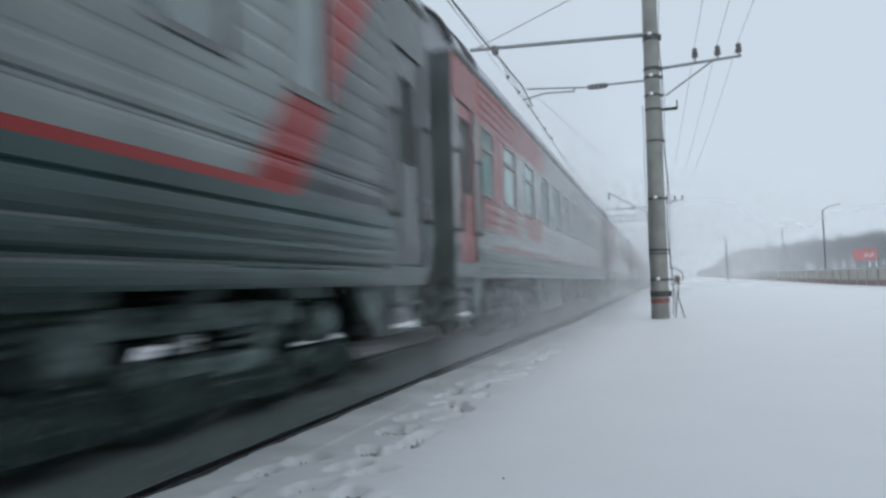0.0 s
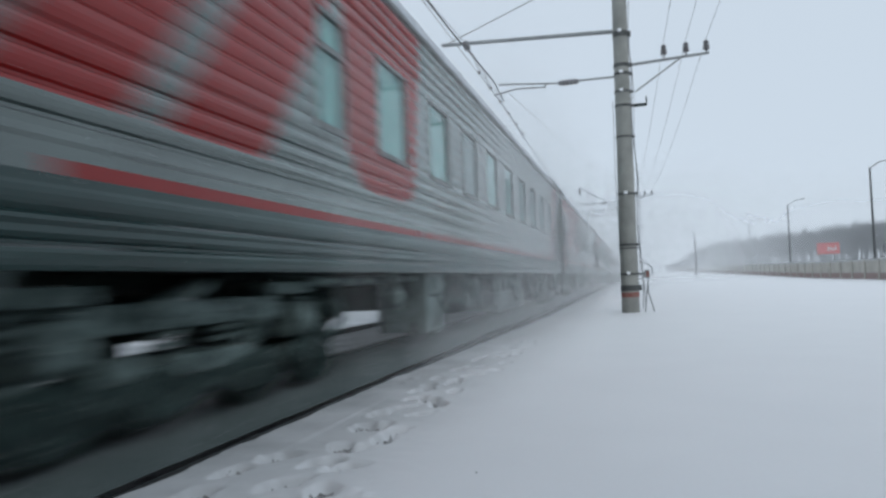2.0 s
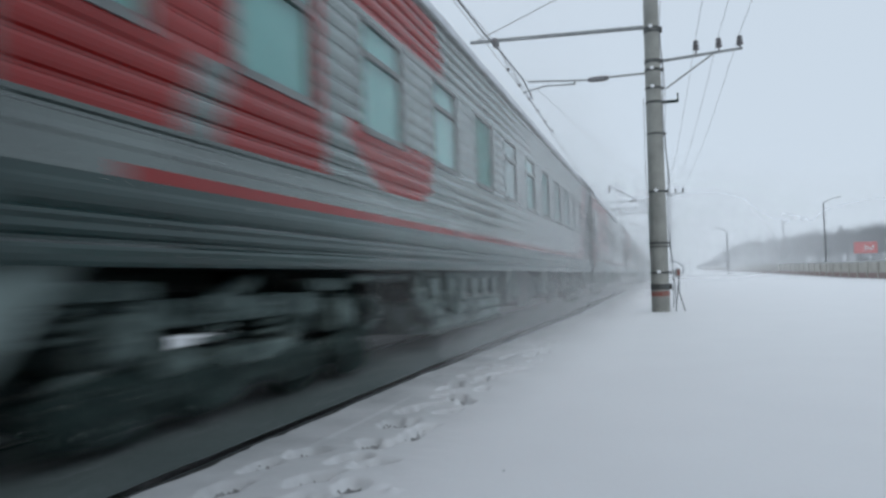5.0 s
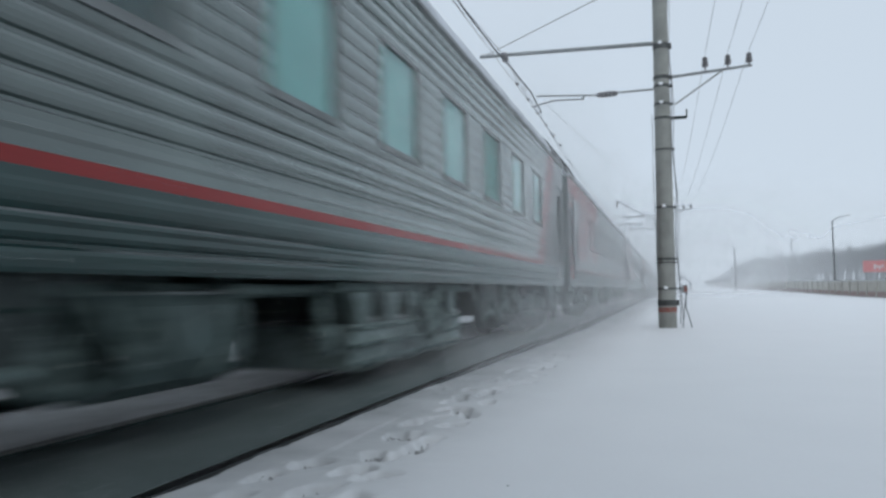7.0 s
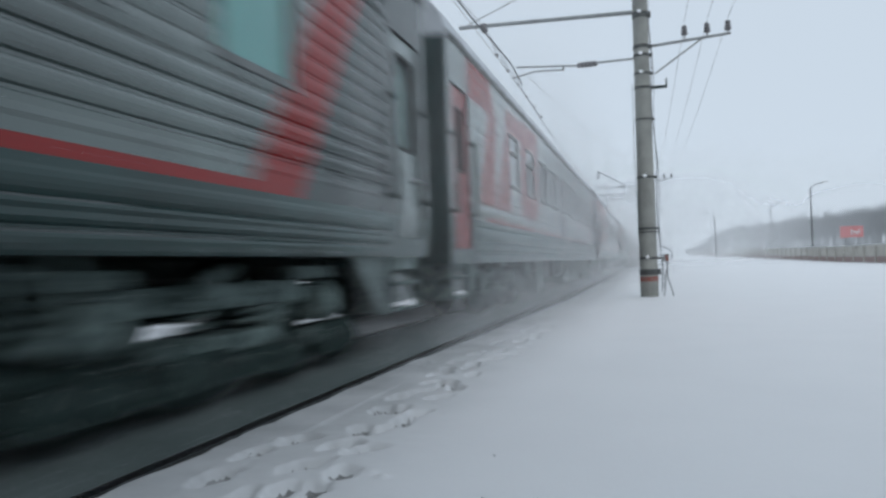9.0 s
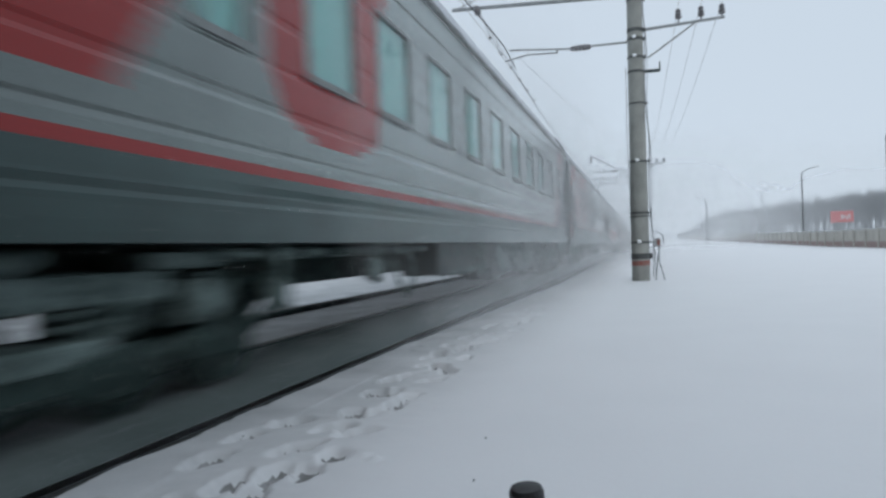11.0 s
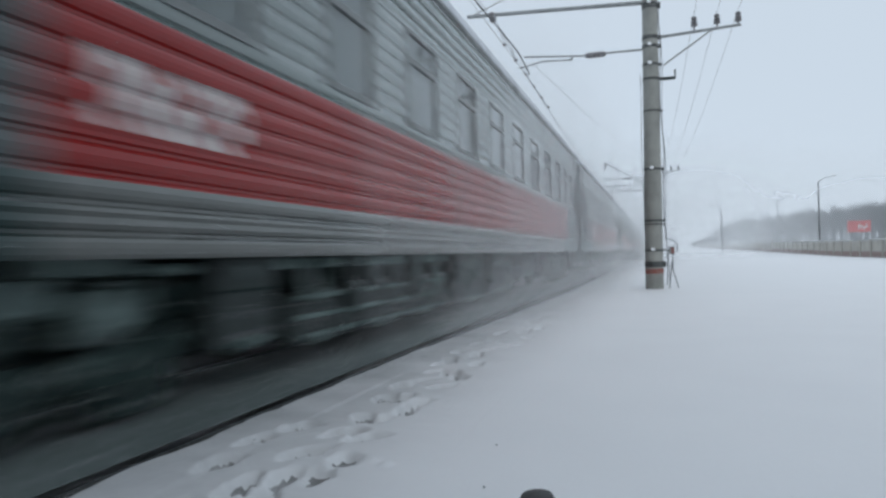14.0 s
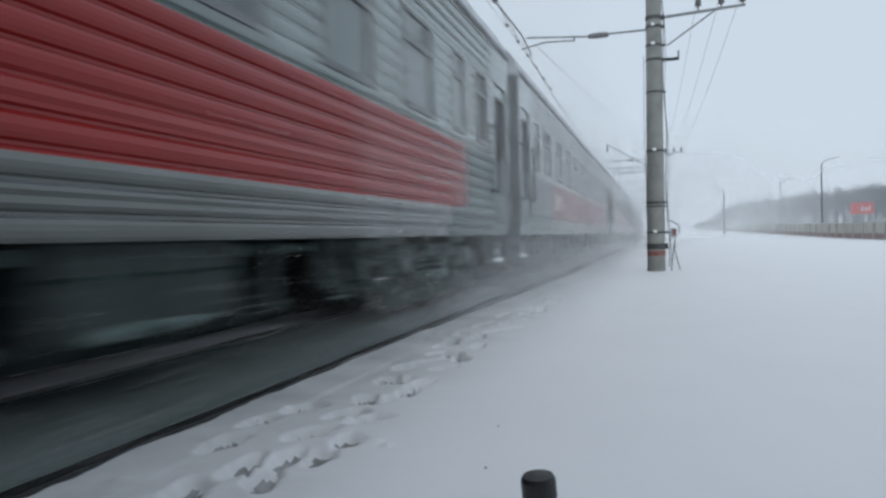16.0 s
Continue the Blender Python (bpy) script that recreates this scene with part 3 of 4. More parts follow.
            for n, (yy, z, a, b) in enumerate(((-1.25, 0.22, 0.26, 0.12), (-0.75, 0.30, 0.2, 0.10), (-0.1, 0.20, 0.34, 0.09), (0.62, 0.42, 0.18, 0.13), (1.2, 0.20, 0.28, 0.11), (1.55, 0.52, 0.16, 0.12))):
                part("ice_lump", lump(bmesh.new(), (s * (1.22 + 0.05 * math.sin(n * 2.1)), y + yy, z), (0.10, a, b), n + y), M["icy"], bogie)
            for n, (yy, a) in enumerate(((-1.3, 0.42), (-0.45, 0.5), (0.5, 0.48), (1.35, 0.4))):
                part("ice_apron", lump(bmesh.new(), (s * 1.30, y + yy, 0.16), (0.11, a, 0.17), 20 + n + y), M["iron"], bogie)
            bm = bmesh.new()
            rod(bm, (s * 1.33, y - 0.5, 0.62), (s * 1.2, y + 0.1, 0.75), 0.05)
            part("damper", bm, M["icy"], bogie)
        inner = 1 if y < 10 else -1
        for s in (1, -1):
            yb = y + inner * 1.9
            bm = lathe(bmesh.new(), [(0.06, -0.34), (0.16, -0.32), (0.17, 0.2), (0.12, 0.26), (0.04, 0.3), (0.04, 0.42)], pose(s * 1.02, yb, 0.46, -90 * inner, 0, 0), 16)
            part("brake_cylinder", bm, M["iron"], bogie)
            part("lever", tube(bmesh.new(), [(s * 1.18, y + inner * 1.5, 0.30), (s * 1.22, yb, 0.26), (s * 1.20, y + inner * 2.3, 0.40), (s * 1.1, y + inner * 2.4, 0.7)], 0.035), M["icy"], bogie)
            part("guard_bracket", box(bmesh.new(), s * 0.75, s * 1.2, y + inner * 1.72 - 0.05, y + inner * 1.72 + 0.05, 0.12, 0.66, 0.02), M["iron"], bogie)
            for n, (yy, z) in enumerate(((1.75, 0.28), (1.95, 0.5))):
                part("ice_lump", lump(bmesh.new(), (s * 1.2, y + inner * yy, z), (0.09, 0.2, 0.11), n + 7 + y), M["iron"], bogie)
        for yy in (-1.2, 1.2):
            w = part("wheelset", shared("wheelset", wheelset_mesh), None, bogie, at=pose(0, y + yy, 0.474))
            sets.append((w, y + yy))
    # dark boxes added to close the bright gaps between bogie and steps
    if kind == "b":
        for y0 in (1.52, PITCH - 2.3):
            part("mud_guard", box(bmesh.new(), 0.7, 1.3, y0, y0 + 0.74, 0.12, k["low"], 0.03), M["iron"], car, "dark block filling the gap between bogie and steps")
    gear = {"a": [("bin", 8.15, 8.95, 0.10), ("chest", 9.2, 10.2, 0.42), ("tank", 10.5, 11.5, 0.22), ("tray", 12.95, 16.03, 0.11), ("chest", 17.0, 17.9, 0.4)],
            "e": [("tray", 7.1, 10.45, 0.12), ("bin", 11.0, 11.6, 0.30), ("chest", 11.9, 12.8, 0.22), ("tank", 13.0, 14.1, 0.26), ("bin", 14.5, 15.2, 0.34), ("chest", 15.6, 16.8, 0.24)],
            "b": [("bin", 5.75, 6.4, 0.2), ("tray", 6.65, 10.3, 0.12), ("chest", 10.7, 12.2, 0.12), ("chest", 12.6, 14.3, 0.14), ("chest", 15.2, 16.6, 0.3)],
            "c": [("bin", 7.7, 8.65, 0.08), ("chest", 8.9, 9.5, 0.4), ("chest", 10.3, 12.45, 0.36), ("bin", 12.58, 13.1, 0.19), ("tray", 13.14, 16.9, 0.1)],
            "d": [("chest", 9.6, 12.7, 0.40), ("chest", 12.72, 13.4, 0.19), ("tray", 13.42, 17.4, 0.26)]}
    for sort, y0, y1, z0 in gear[kind]:
        underfloor(sort, y0, y1, z0, k["low"], car, M["box_dark" if kind == "b" else "frosted"])
    # near-black block added under the floor so the gaps stay dark
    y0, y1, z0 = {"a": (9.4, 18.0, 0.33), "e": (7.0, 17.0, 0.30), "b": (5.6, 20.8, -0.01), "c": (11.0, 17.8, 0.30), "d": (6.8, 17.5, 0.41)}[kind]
    part("centre_duct", crate(-1.0, 0.3, y0, y1, z0, k["low"] - 0.02), M["iron"], car, "dark filler block along the middle of the floor")
    # hoses, valves and clods of ice hanging between the boxes
    rng = random.Random(len(kind) + ord(kind))
    for _ in range(16):
        y, z = rng.uniform(5.6, PITCH - 5.6), rng.uniform(0.42, 0.62)
        if rng.random() < 0.5:
            run, drop = rng.uniform(0.3, 0.8), rng.uniform(0.08, 0.22)
            part("hose", tube(bmesh.new(), [(1.36, y, k["low"]), (1.44, y + 0.1 * run, z), (1.45, y + 0.5 * run, z - drop), (1.44, y + 0.9 * run, z), (1.36, y + run, k["low"])], rng.uniform(0.018, 0.035)), M["icy"], car)
        else:
            valve = part("valve", lathe(bmesh.new(), [(0.03, -0.16), (0.08, -0.13), (0.09, 0.02), (0.05, 0.06), (0.05, 0.2), (0.03, 0.32)], pose(1.42, y, z, rng.uniform(-20, 20), 0, 0), 12), M["box_dark" if kind == "b" else "icy"], car)
            part("ice_lump", lump(bmesh.new(), (1.43, y + 0.08, z - 0.14), (0.05, rng.uniform(0.06, 0.14), 0.05), y), M["icy"], valve)
    bm = bmesh.new()
    rod(bm, (1.25, 5.3, k["low"] - 0.06), (1.25, PITCH - 5.3, k["low"] - 0.06), 0.035)
    rod(bm, (1.05, 5.3, k["low"] - 0.09), (1.05, PITCH - 5.3, k["low"] - 0.09), 0.025)
    part("brake_pipe", bm, M["icy"], car)
    # dark weather covers over the roof's ends
    if kind in "ade":
        for y0, y1 in ((0.40, 0.62), (1.1, 1.75), (PITCH - 1.75, PITCH - 1.1), (PITCH - 0.62, PITCH - 0.40)):
            bm = bmesh.new()
            line = [(1.555, 3.60), (1.525, 3.75), (1.425, 3.92), (1.245, 4.075)]
            a, b = [[bm.verts.new((x, y, z)) for x, z in line] for y in (y0, y1)]
            c, d = [[bm.verts.new((x - 0.05, y, z - 0.03)) for x, z in line] for y in (y0, y1)]
            for q in range(3):
                bm.faces.new((a[q], b[q], b[q + 1], a[q + 1]))
                bm.faces.new((a[q], a[q + 1], c[q + 1], c[q]))
                bm.faces.new((b[q], d[q], d[q + 1], b[q + 1]))
            bm.faces.new((a[0], c[0], d[0], b[0]))
            bm.faces.new((a[3], b[3], d[3], c[3]))
            part("roof_cover", bm, M["rubber"], car, "dark weather cover at the roof's end")
    return car, sets


GREY_A = "grey ribbed carriage with red diagonals and a slate skirt"
TRAIN = []
first = {}
ORDER = ["c", "e", "a", "a", "e", "a", "a", "c", "d", "c"] + ["b"] * 6
NAMES = dict(a=GREY_A, e="grey ribbed carriage with red-framed end windows and slate skirt", d="grey smooth-sided carriage with a red stripe and slate skirt",
             c="grey carriage with sealed windows and red end graphics", b="grey ribbed carriage with a broad red band below its windows")
for i, kind in enumerate(ORDER):
    if kind not in first:
        car, sets = carriage(kind, NAMES[kind])
        first[kind] = car
    else:
        car = copy_thing(first[kind], pose(TRACK_X, i * PITCH, 0))
    TRAIN.append(car)

# ---- the line and the snow ----
EDGE_X = -2.05


def ground_z(x, y):
    """Height of the snow field: falling a little from the bank, then rising to the far right."""
    z = -0.11 - 0.14 * min(1, max(0, (y - 6) / 12))
    far = max(0, y - 70)
    z += 0.0075 * far * min(1, max(0, (x - 2) / 10)) if y < 330 else 1.95 * min(1, max(0, (x - 2) / 10))
    if x > EDGE_X + 0.3 and abs(y) < 60:
        z += 0.02 * noise.noise((x * 0.5, y * 0.35, 3))
    return z


STEPS = [(-1.76, 2.54), (-1.80, 2.90), (-1.51, 2.30), (-1.37, 2.21), (-1.40, 2.44), (-1.29, 2.49), (-1.48, 2.77), (-1.27, 2.71), (-1.71, 3.18), (-1.46, 3.13), (-1.41, 3.43),
         (-1.48, 3.95), (-1.51, 4.55), (-1.33, 3.84), (-1.31, 4.67), (-1.59, 5.24), (-1.46, 5.74), (-1.43, 6.66), (-1.39, 7.66), (-1.55, 2.02), (-1.62, 1.80)]


def snow_ground():
    """One sheet to the horizon; trodden along the line, smooth elsewhere."""
    xs = [-3000, -900, -300, -120, -60, -30, -16, -10, -7.5, -5.6]
    right = [EDGE_X + 0.004] + list(np.arange(-2.0, -0.55, 0.016)) + list(np.arange(-0.5, 1.0, 0.1)) + list(np.arange(1.0, 6, 0.4)) + [7, 9, 12, 16, 20, 26, 40, 70, 130, 300, 900, 3000]
    ys = [-3000, -500, -120, -40, -15, -6, -2, 0, 0.6] + list(np.arange(1.0, 1.6, 0.05)) + list(np.arange(1.6, 7, 0.02)) + list(np.arange(7, 14, 0.06)) + list(np.arange(14, 30, 0.5)) + [32, 36, 42, 50, 60, 70, 80, 95, 110, 130, 150, 180, 220, 270, 330, 500, 900, 3000]
    rng = np.random.default_rng(5)
    verts, faces, sunken = [], [], []
    for band in (xs, right):
        base, w = len(verts), len(band)
        X, Y = np.meshgrid(band, ys)
        if band is right:
            Z = np.vectorize(ground_z)(X, Y)
            deepest = np.zeros_like(X)
            for i in range(50):
                if i < len(STEPS):
                    px, py = STEPS[i]
                else:
                    py = 3.2 + 0.24 * (i - len(STEPS)) + 0.1 * rng.normal()
                    px = -1.45 + (0.10 if i % 2 else -0.10) + 0.05 * rng.normal()
                if px < EDGE_X + 0.1:
                    continue
                a, b, turn, deep = rng.uniform(0.045, 0.06), rng.uniform(0.09, 0.13), rng.uniform(-0.7, 0.5), rng.uniform(0.045, 0.065)
                dx, dy = X - px, Y - py
                c, sn = math.cos(turn), math.sin(turn)
                wob = 1 + 0.10 * np.sin(5 * np.arctan2(dy, dx) + i)
                q = np.sqrt(((dx * c + dy * sn) / a) ** 2 + ((dy * c - dx * sn) / b) ** 2) * wob
                bowl = np.clip((1.4 - q) / 0.75, 0, 1)
                bowl = bowl * bowl * (3 - 2 * bowl)
                deepest = np.maximum(deepest, bowl)
                Z = Z - deep * bowl + 0.12 * deep * np.exp(-((q - 1.45) / 0.2) ** 2) * np.clip(np.sin(3 * np.arctan2(dy, dx) + 2 * i), 0, 1)
            for i in range(22):
                py = 1.8 + 8 * rng.random() ** 1.3
                px = -1.38 + 0.28 * rng.normal() - 0.035 * (py - 3)
                if px > EDGE_X + 0.1:
                    q = ((X - px) ** 2 + (Y - py) ** 2) / rng.uniform(0.018, 0.04) ** 2
                    Z = Z + rng.uniform(0.008, 0.022) * np.exp(-q)
            trodden = np.exp(-((X + 1.4 + 0.035 * (Y - 3)) / 0.35) ** 2) * (Y > 1) * (Y < 14)
            rough = np.array([[noise.noise((x * 14, y * 14, 0)) if t > 0.05 else 0 for x, y, t in zip(*r)] for r in zip(X, Y, trodden)])
            Z = Z + 0.004 * rough * trodden
            X = X.copy()
            X[:, 0] += [0.035 * noise.noise((y * 2.3, 0, 4)) + 0.02 * noise.noise((y * 9, 1, 4)) for y in ys]
        else:
            Z = np.vectorize(lambda x, y: -0.16 + 0.02 * noise.noise((x * 0.4, y * 0.2, 1)))(X, Y)
        verts += list(zip(X.ravel().tolist(), Y.ravel().tolist(), Z.ravel().tolist()))
        for i in range(len(ys) - 1):
            for j in range(w - 1):
                a = base + i * w + j
                faces.append((a, a + 1, a + 1 + w, a + w))
                # the deepest faces of each footprint take the darker grey material
                sunken.append(band is right and deepest[i, j] + deepest[i + 1, j + 1] > 1.55)
    # the bed between the two fields
    base = len(verts)
    verts += [(x, y, -0.27) for y in (-3000, 3000) for x in (-5.6, EDGE_X + 0.004)]
    faces.append((base, base + 1, base + 3, base + 2))
    me = bpy.data.meshes.new("ground")
    me.from_pydata(verts, [], faces)
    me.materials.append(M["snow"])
    me.materials.append(M["print_floor"])
    me.polygons.foreach_set("material_index", [int(d) for d in sunken] + [0])
    for p in me.polygons:
        p.use_smooth = True
    tagged(new("ground", me), "wind-smoothed snow field with trampled footprints along the line", "snow", kind="structure")


snow_ground()

bm = bmesh.new()
ys = list(np.arange(-40, 60, 0.25)) + [80, 120, 200, 400, 900]
line = [(TRACK_X - 1.75, -0.13), (TRACK_X - 0.9, -0.09), (TRACK_X - 0.4, -0.06), (TRACK_X + 0.4, -0.03), (TRACK_X + 0.7, -0.012), (TRACK_X + 1.3, -0.05), (EDGE_X - 0.045, -0.085)]
grid = [[bm.verts.new((x, y, z + 0.004 * noise.noise((x * 2, y * 2, 5)))) for x, z in line] for y in ys]
for a, b in zip(grid, grid[1:]):
    for j in range(len(line) - 1):
        f = bm.faces.new((a[j], a[j + 1], b[j + 1], b[j]))
        f.material_index, f.smooth = (1 if j < 4 else 0), True
tagged(new("track_bed", mesh_of("track_bed", bm, M["bed"], M["snow"])), "dark icy track bed swept bare beside the rails", "track bed", kind="structure")
# dark strip on the seam between bed and snow
bm = box(bmesh.new(), EDGE_X - 0.045, EDGE_X + 0.03, -40, 300, -0.26, -0.112)
tagged(new("edging", mesh_of("edging", bm, M["edge"])), "dark strip along the edge of the track bed", "edging", kind="structure")


def rail(x):
    bm = bmesh.new()
    prof = [(-0.075, -0.18), (0.075, -0.18), (0.075, -0.165), (0.012, -0.145), (0.01, -0.045), (0.037, -0.035), (0.037, -0.006), (0.028, 0), (-0.028, 0), (-0.037, -0.006), (-0.037, -0.035), (-0.01, -0.045), (-0.012, -0.145), (-0.075, -0.165)]
    ends = [[bm.verts.new((x + a, y, z)) for a, z in prof] for y in (-60, 600)]
    n = len(prof)
    for i in range(n):
        bm.faces.new((ends[0][i], ends[0][(i + 1) % n], ends[1][(i + 1) % n], ends[1][i]))
    r = tagged(new("rail"), "polished steel running rail half sunk in snow", "rail", "rails of the line")
    part("rail_web", bm, M["iron"], r)
    part("rail_head", box(bmesh.new(), x - 0.034, x + 0.034, -60, 600, -0.02, 0.002), M["rail"], r, "polished rail head")


for s in (-1, 1):
    rail(TRACK_X + s * 0.79)



# unseen wall added behind the camera to dim the near snow and train
bm = box(bmesh.new(), -0.9, 40, -4.4, -4.0, -0.4, 7.0)
tagged(new("wall_south", mesh_of("wall_south", bm, M["render"])), "plain dark unseen wall added behind the camera to cut light", "wall", kind="structure")

# ---- poles and overhead wires ----
POLE_Y = 18.5


def at_pole(x, z):
    return x * 1.178, 0.72 + (z - 0.72) * 1.178


def pole(raked=False):
    """raked: the cantilever climbs away from the shaft and carries a hanging insulator."""
    p = new("catenary_pole")
    bm = bmesh.new()
    rod(bm, (-0.06, 0, -0.5), (0.045, 0, 11.0), 0.222, 0.165, 28)
    part("shaft", bm, M["concrete"], p, "tapered concrete shaft, stained and damp")

    def cx(z):
        return -0.06 + 0.105 * (z + 0.5) / 11.5

    for z, h in ((6.94, 0.07), (6.86, 0.05), (6.10, 0.09), (5.88, 0.07), (5.42, 0.05), (5.06, 0.06), (4.26, 0.04), (2.80, 0.05), (1.51, 0.05), (1.42, 0.03), (0.77, 0.05), (0.42, 0.14)):
        r = 0.222 - 0.057 * (z + 0.5) / 11.5 + 0.012
        bm = lathe(bmesh.new(), [(r - 0.02, -h / 2), (r, -h / 2), (r, h / 2), (r - 0.02, h / 2)], pose(cx(z), 0, z), 24)
        box(bm, cx(z) + r - 0.02, cx(z) + r + 0.06, -0.05, 0.05, z - h / 2, z + h / 2, 0.006)
        part("clamp", bm, M["clamp"], p)
        if z in (6.94, 5.88, 5.42, 2.80, 0.77):
            bm = bmesh.new()
            bmesh.ops.create_uvsphere(bm, u_segments=10, v_segments=6, radius=0.06, matrix=Matrix.LocRotScale((cx(z) - 0.02, -r, z + h / 2), None, (0.9, 0.4, 0.7)))
            part("snow_cap", bm, M["snow"], p)
    r = 0.222
    part("painted_band", lathe(bmesh.new(), [(r, -0.06), (r + 0.003, -0.05), (r + 0.003, 0.05), (r, 0.06)], pose(-0.05, 0, 0.25), 24), M["redlead"], p)
    if raked:
        part("cantilever", rod(bmesh.new(), (-0.15, 0, 5.35), (-2.95, 0, 7.05), 0.045, 0.04, 10), M["zinc"], p)
        part("insulator", lathe(bmesh.new(), [(0.03, -0.5), (0.07, -0.45), (0.05, -0.35), (0.08, -0.3), (0.05, -0.2), (0.08, -0.15), (0.03, 0.0)], pose(-2.9, 0, 7.0), 10), M["porcelain"], p)
    else:
        x, z = at_pole(-4.01, 6.23)
        bm = rod(bmesh.new(), (-0.15, 0, 7.02), (x, 0, z), 0.055, 0.05, 12)
        part("cantilever", bm, M["zinc"], p, "galvanised tubular cantilever")
        part("stay_rod", rod(bmesh.new(), (x + 0.1, 0, z), (0.0, 0, 8.97), 0.014, seg=6), M["zinc"], p)
    bm = rod(bmesh.new(), (-0.2, 0, 5.84), at3(-1.0, 5.07), 0.028, seg=8)
    part("registration_arm", bm, M["zinc"], p)
    bm = lathe(bmesh.new(), [(0.04, -0.26), (0.075, -0.2), (0.06, -0.15), (0.085, -0.1), (0.06, -0.05), (0.085, 0), (0.06, 0.05), (0.085, 0.1), (0.06, 0.15), (0.075, 0.2), (0.04, 0.26)], Matrix.Translation(at3(-1.15, 5.055)) @ pose(0, 0, 0, 0, 90, 0), 14)
    part("insulator", bm, M["porcelain"], p)
    bm = rod(bmesh.new(), at3(-1.3, 5.05), at3(-2.71, 5.17), 0.025, seg=8)
    rod(bm, at3(-1.65, 5.09), at3(-1.68, 4.98), 0.03, seg=8)
    rod(bm, at3(-1.68, 5.0), at3(-2.3, 5.03), 0.022, seg=8)
    rod(bm, at3(-2.3, 5.03), at3(-2.83, 4.93), 0.022, seg=8)
    part("steady_arm", bm, M["zinc"], p)
    bm = rod(bmesh.new(), at3(0.15, 5.29), at3(1.8, 5.37), 0.04, 0.035, 8)
    part("cross_arm", bm, M["zinc"], p)
    part("brace", rod(bmesh.new(), at3(0.26, 4.69), at3(1.22, 5.32), 0.022, seg=6), M["zinc"], p)
    for xx in (0.89, 1.34, 1.75):
        bx, bz = at_pole(xx, 5.36)
        bm = lathe(bmesh.new(), [(0.018, 0), (0.018, 0.08), (0.07, 0.1), (0.085, 0.14), (0.05, 0.17), (0.085, 0.2), (0.05, 0.24), (0.07, 0.28), (0.055, 0.32), (0.02, 0.34)], pose(bx, 0, bz), 14)
        part("insulator", bm, M["porcelain"], p)
    bm = box(bmesh.new(), 0.15, 0.58, -0.03, 0.03, 5.02, 5.09, 0.008)
    rod(bm, (0.57, 0, 5.06), (0.57, 0, 5.26), 0.018)
    part("bracket", bm, M["iron"], p)
    part("box_bracket", box(bmesh.new(), 0.15, 0.32, -0.02, 0.02, 0.745, 0.775), M["iron"], p)
    part("terminal_box", box(bmesh.new(), 0.31, 0.44, -0.06, 0.06, 0.66, 0.86, 0.01), M["zinc"], p, "small grey terminal box")
    part("warning_plate", box(bmesh.new(), 0.36, 0.43, -0.068, -0.058, 0.69, 0.83), M["redlead"], p, "faded red plate")
    for q, (bx, r) in enumerate(((0.25, 0.012), (0.285, 0.008))):
        bm = bmesh.new()
        pts = [(bx + 0.03 * math.sin(i * 1.3 + q) - 0.004 * i, -0.03, -0.1 + 0.55 * i) for i in range(20)]
        tube(bm, pts, r)
        part("earth_cable", bm, M["wire"], p)
    bm = bmesh.new()
    pts = [(-0.27 + 0.012 * math.sin(i * 1.1), 0, 1.2 + 0.5 * i) for i in range(9)]
    tube(bm, pts, 0.008)
    part("earth_cable", bm, M["wire"], p)
    for line in (((0.42, 0, 0.7), (0.36, 0, 0.35), (0.30, 0.05, -0.2)), ((0.40, 0.02, 0.66), (0.39, 0.03, 0.3), (0.52, 0.05, -0.2)), ((0.2, 0, 1.08), (0.42, 0, 1.0), (0.52, 0, 0.9), (0.50, 0, 0.72))):
        part("cable_tail", tube(bmesh.new(), line, 0.014), M["wire"], p)
    return tagged(p, "grey concrete catenary pole with steel brackets and cables", "pole", "poles along the line")


def at3(x, z):
    q = at_pole(x, z)
    return (q[0], 0, q[1])


first_pole = pole()
first_pole.matrix_basis = pose(0, POLE_Y, -0.05)
for n, y in enumerate((51.5, 88, 124, 160, 196)):
    if n == 0:
        far_pole = pole(raked=True)
        far_pole.matrix_basis = pose(-0.42, y, 0)
    else:
        copy_thing(far_pole, pose(-0.42 - 0.1 * n, y, 0))


def wire(name, x, z, r, label, sag=0.0, lean=0.0):
    bm = bmesh.new()
    stops = [-17.5, POLE_Y, 51.5, 88, 124, 160, 196]
    pts = []
    for a, b in zip(stops, stops[1:]):
        for i in range(12):
            f = i / 12
            y = a + (b - a) * f
            pts.append((x + lean * min(1, max(0, (y - POLE_Y) / 33)), y, z - sag * 4 * f * (1 - f)))
    tube(bm, pts, r, 5)
    return tagged(new(name, mesh_of(name, bm, M["wire"])), label, "wire", "overhead wires")


contact = wire("contact_wire", at_pole(-2.83, 4.93)[0], at_pole(-2.83, 4.93)[1], 0.007, "dark copper contact wire above the track", 0.02, -0.45)
messenger = wire("messenger_wire", -3.95, 6.98, 0.008, "dark stranded messenger wire carrying the contact wire", 0.55, -0.3)
for xx in (0.89, 1.34, 1.75):
    wire("feeder_wire", at_pole(xx, 5.36)[0], at_pole(xx, 5.36)[1] + 0.33, 0.0055, "thin feeder wire on porcelain insulators", 0.45, -0.45)
jumper = new("jumper_cable")
part("cable", tube(bmesh.new(), [(-3.87, 11.0, 6.72), (-3.87, 14.0, 6.60), (-3.88, 16.5, 6.66), (-3.88, 18.4, 6.77), (-3.62, 18.6, 6.42), (-3.40, 18.9, 6.12), (-3.32, 20.0, 5.82)], 0.019, 6), M["rubber"], jumper)
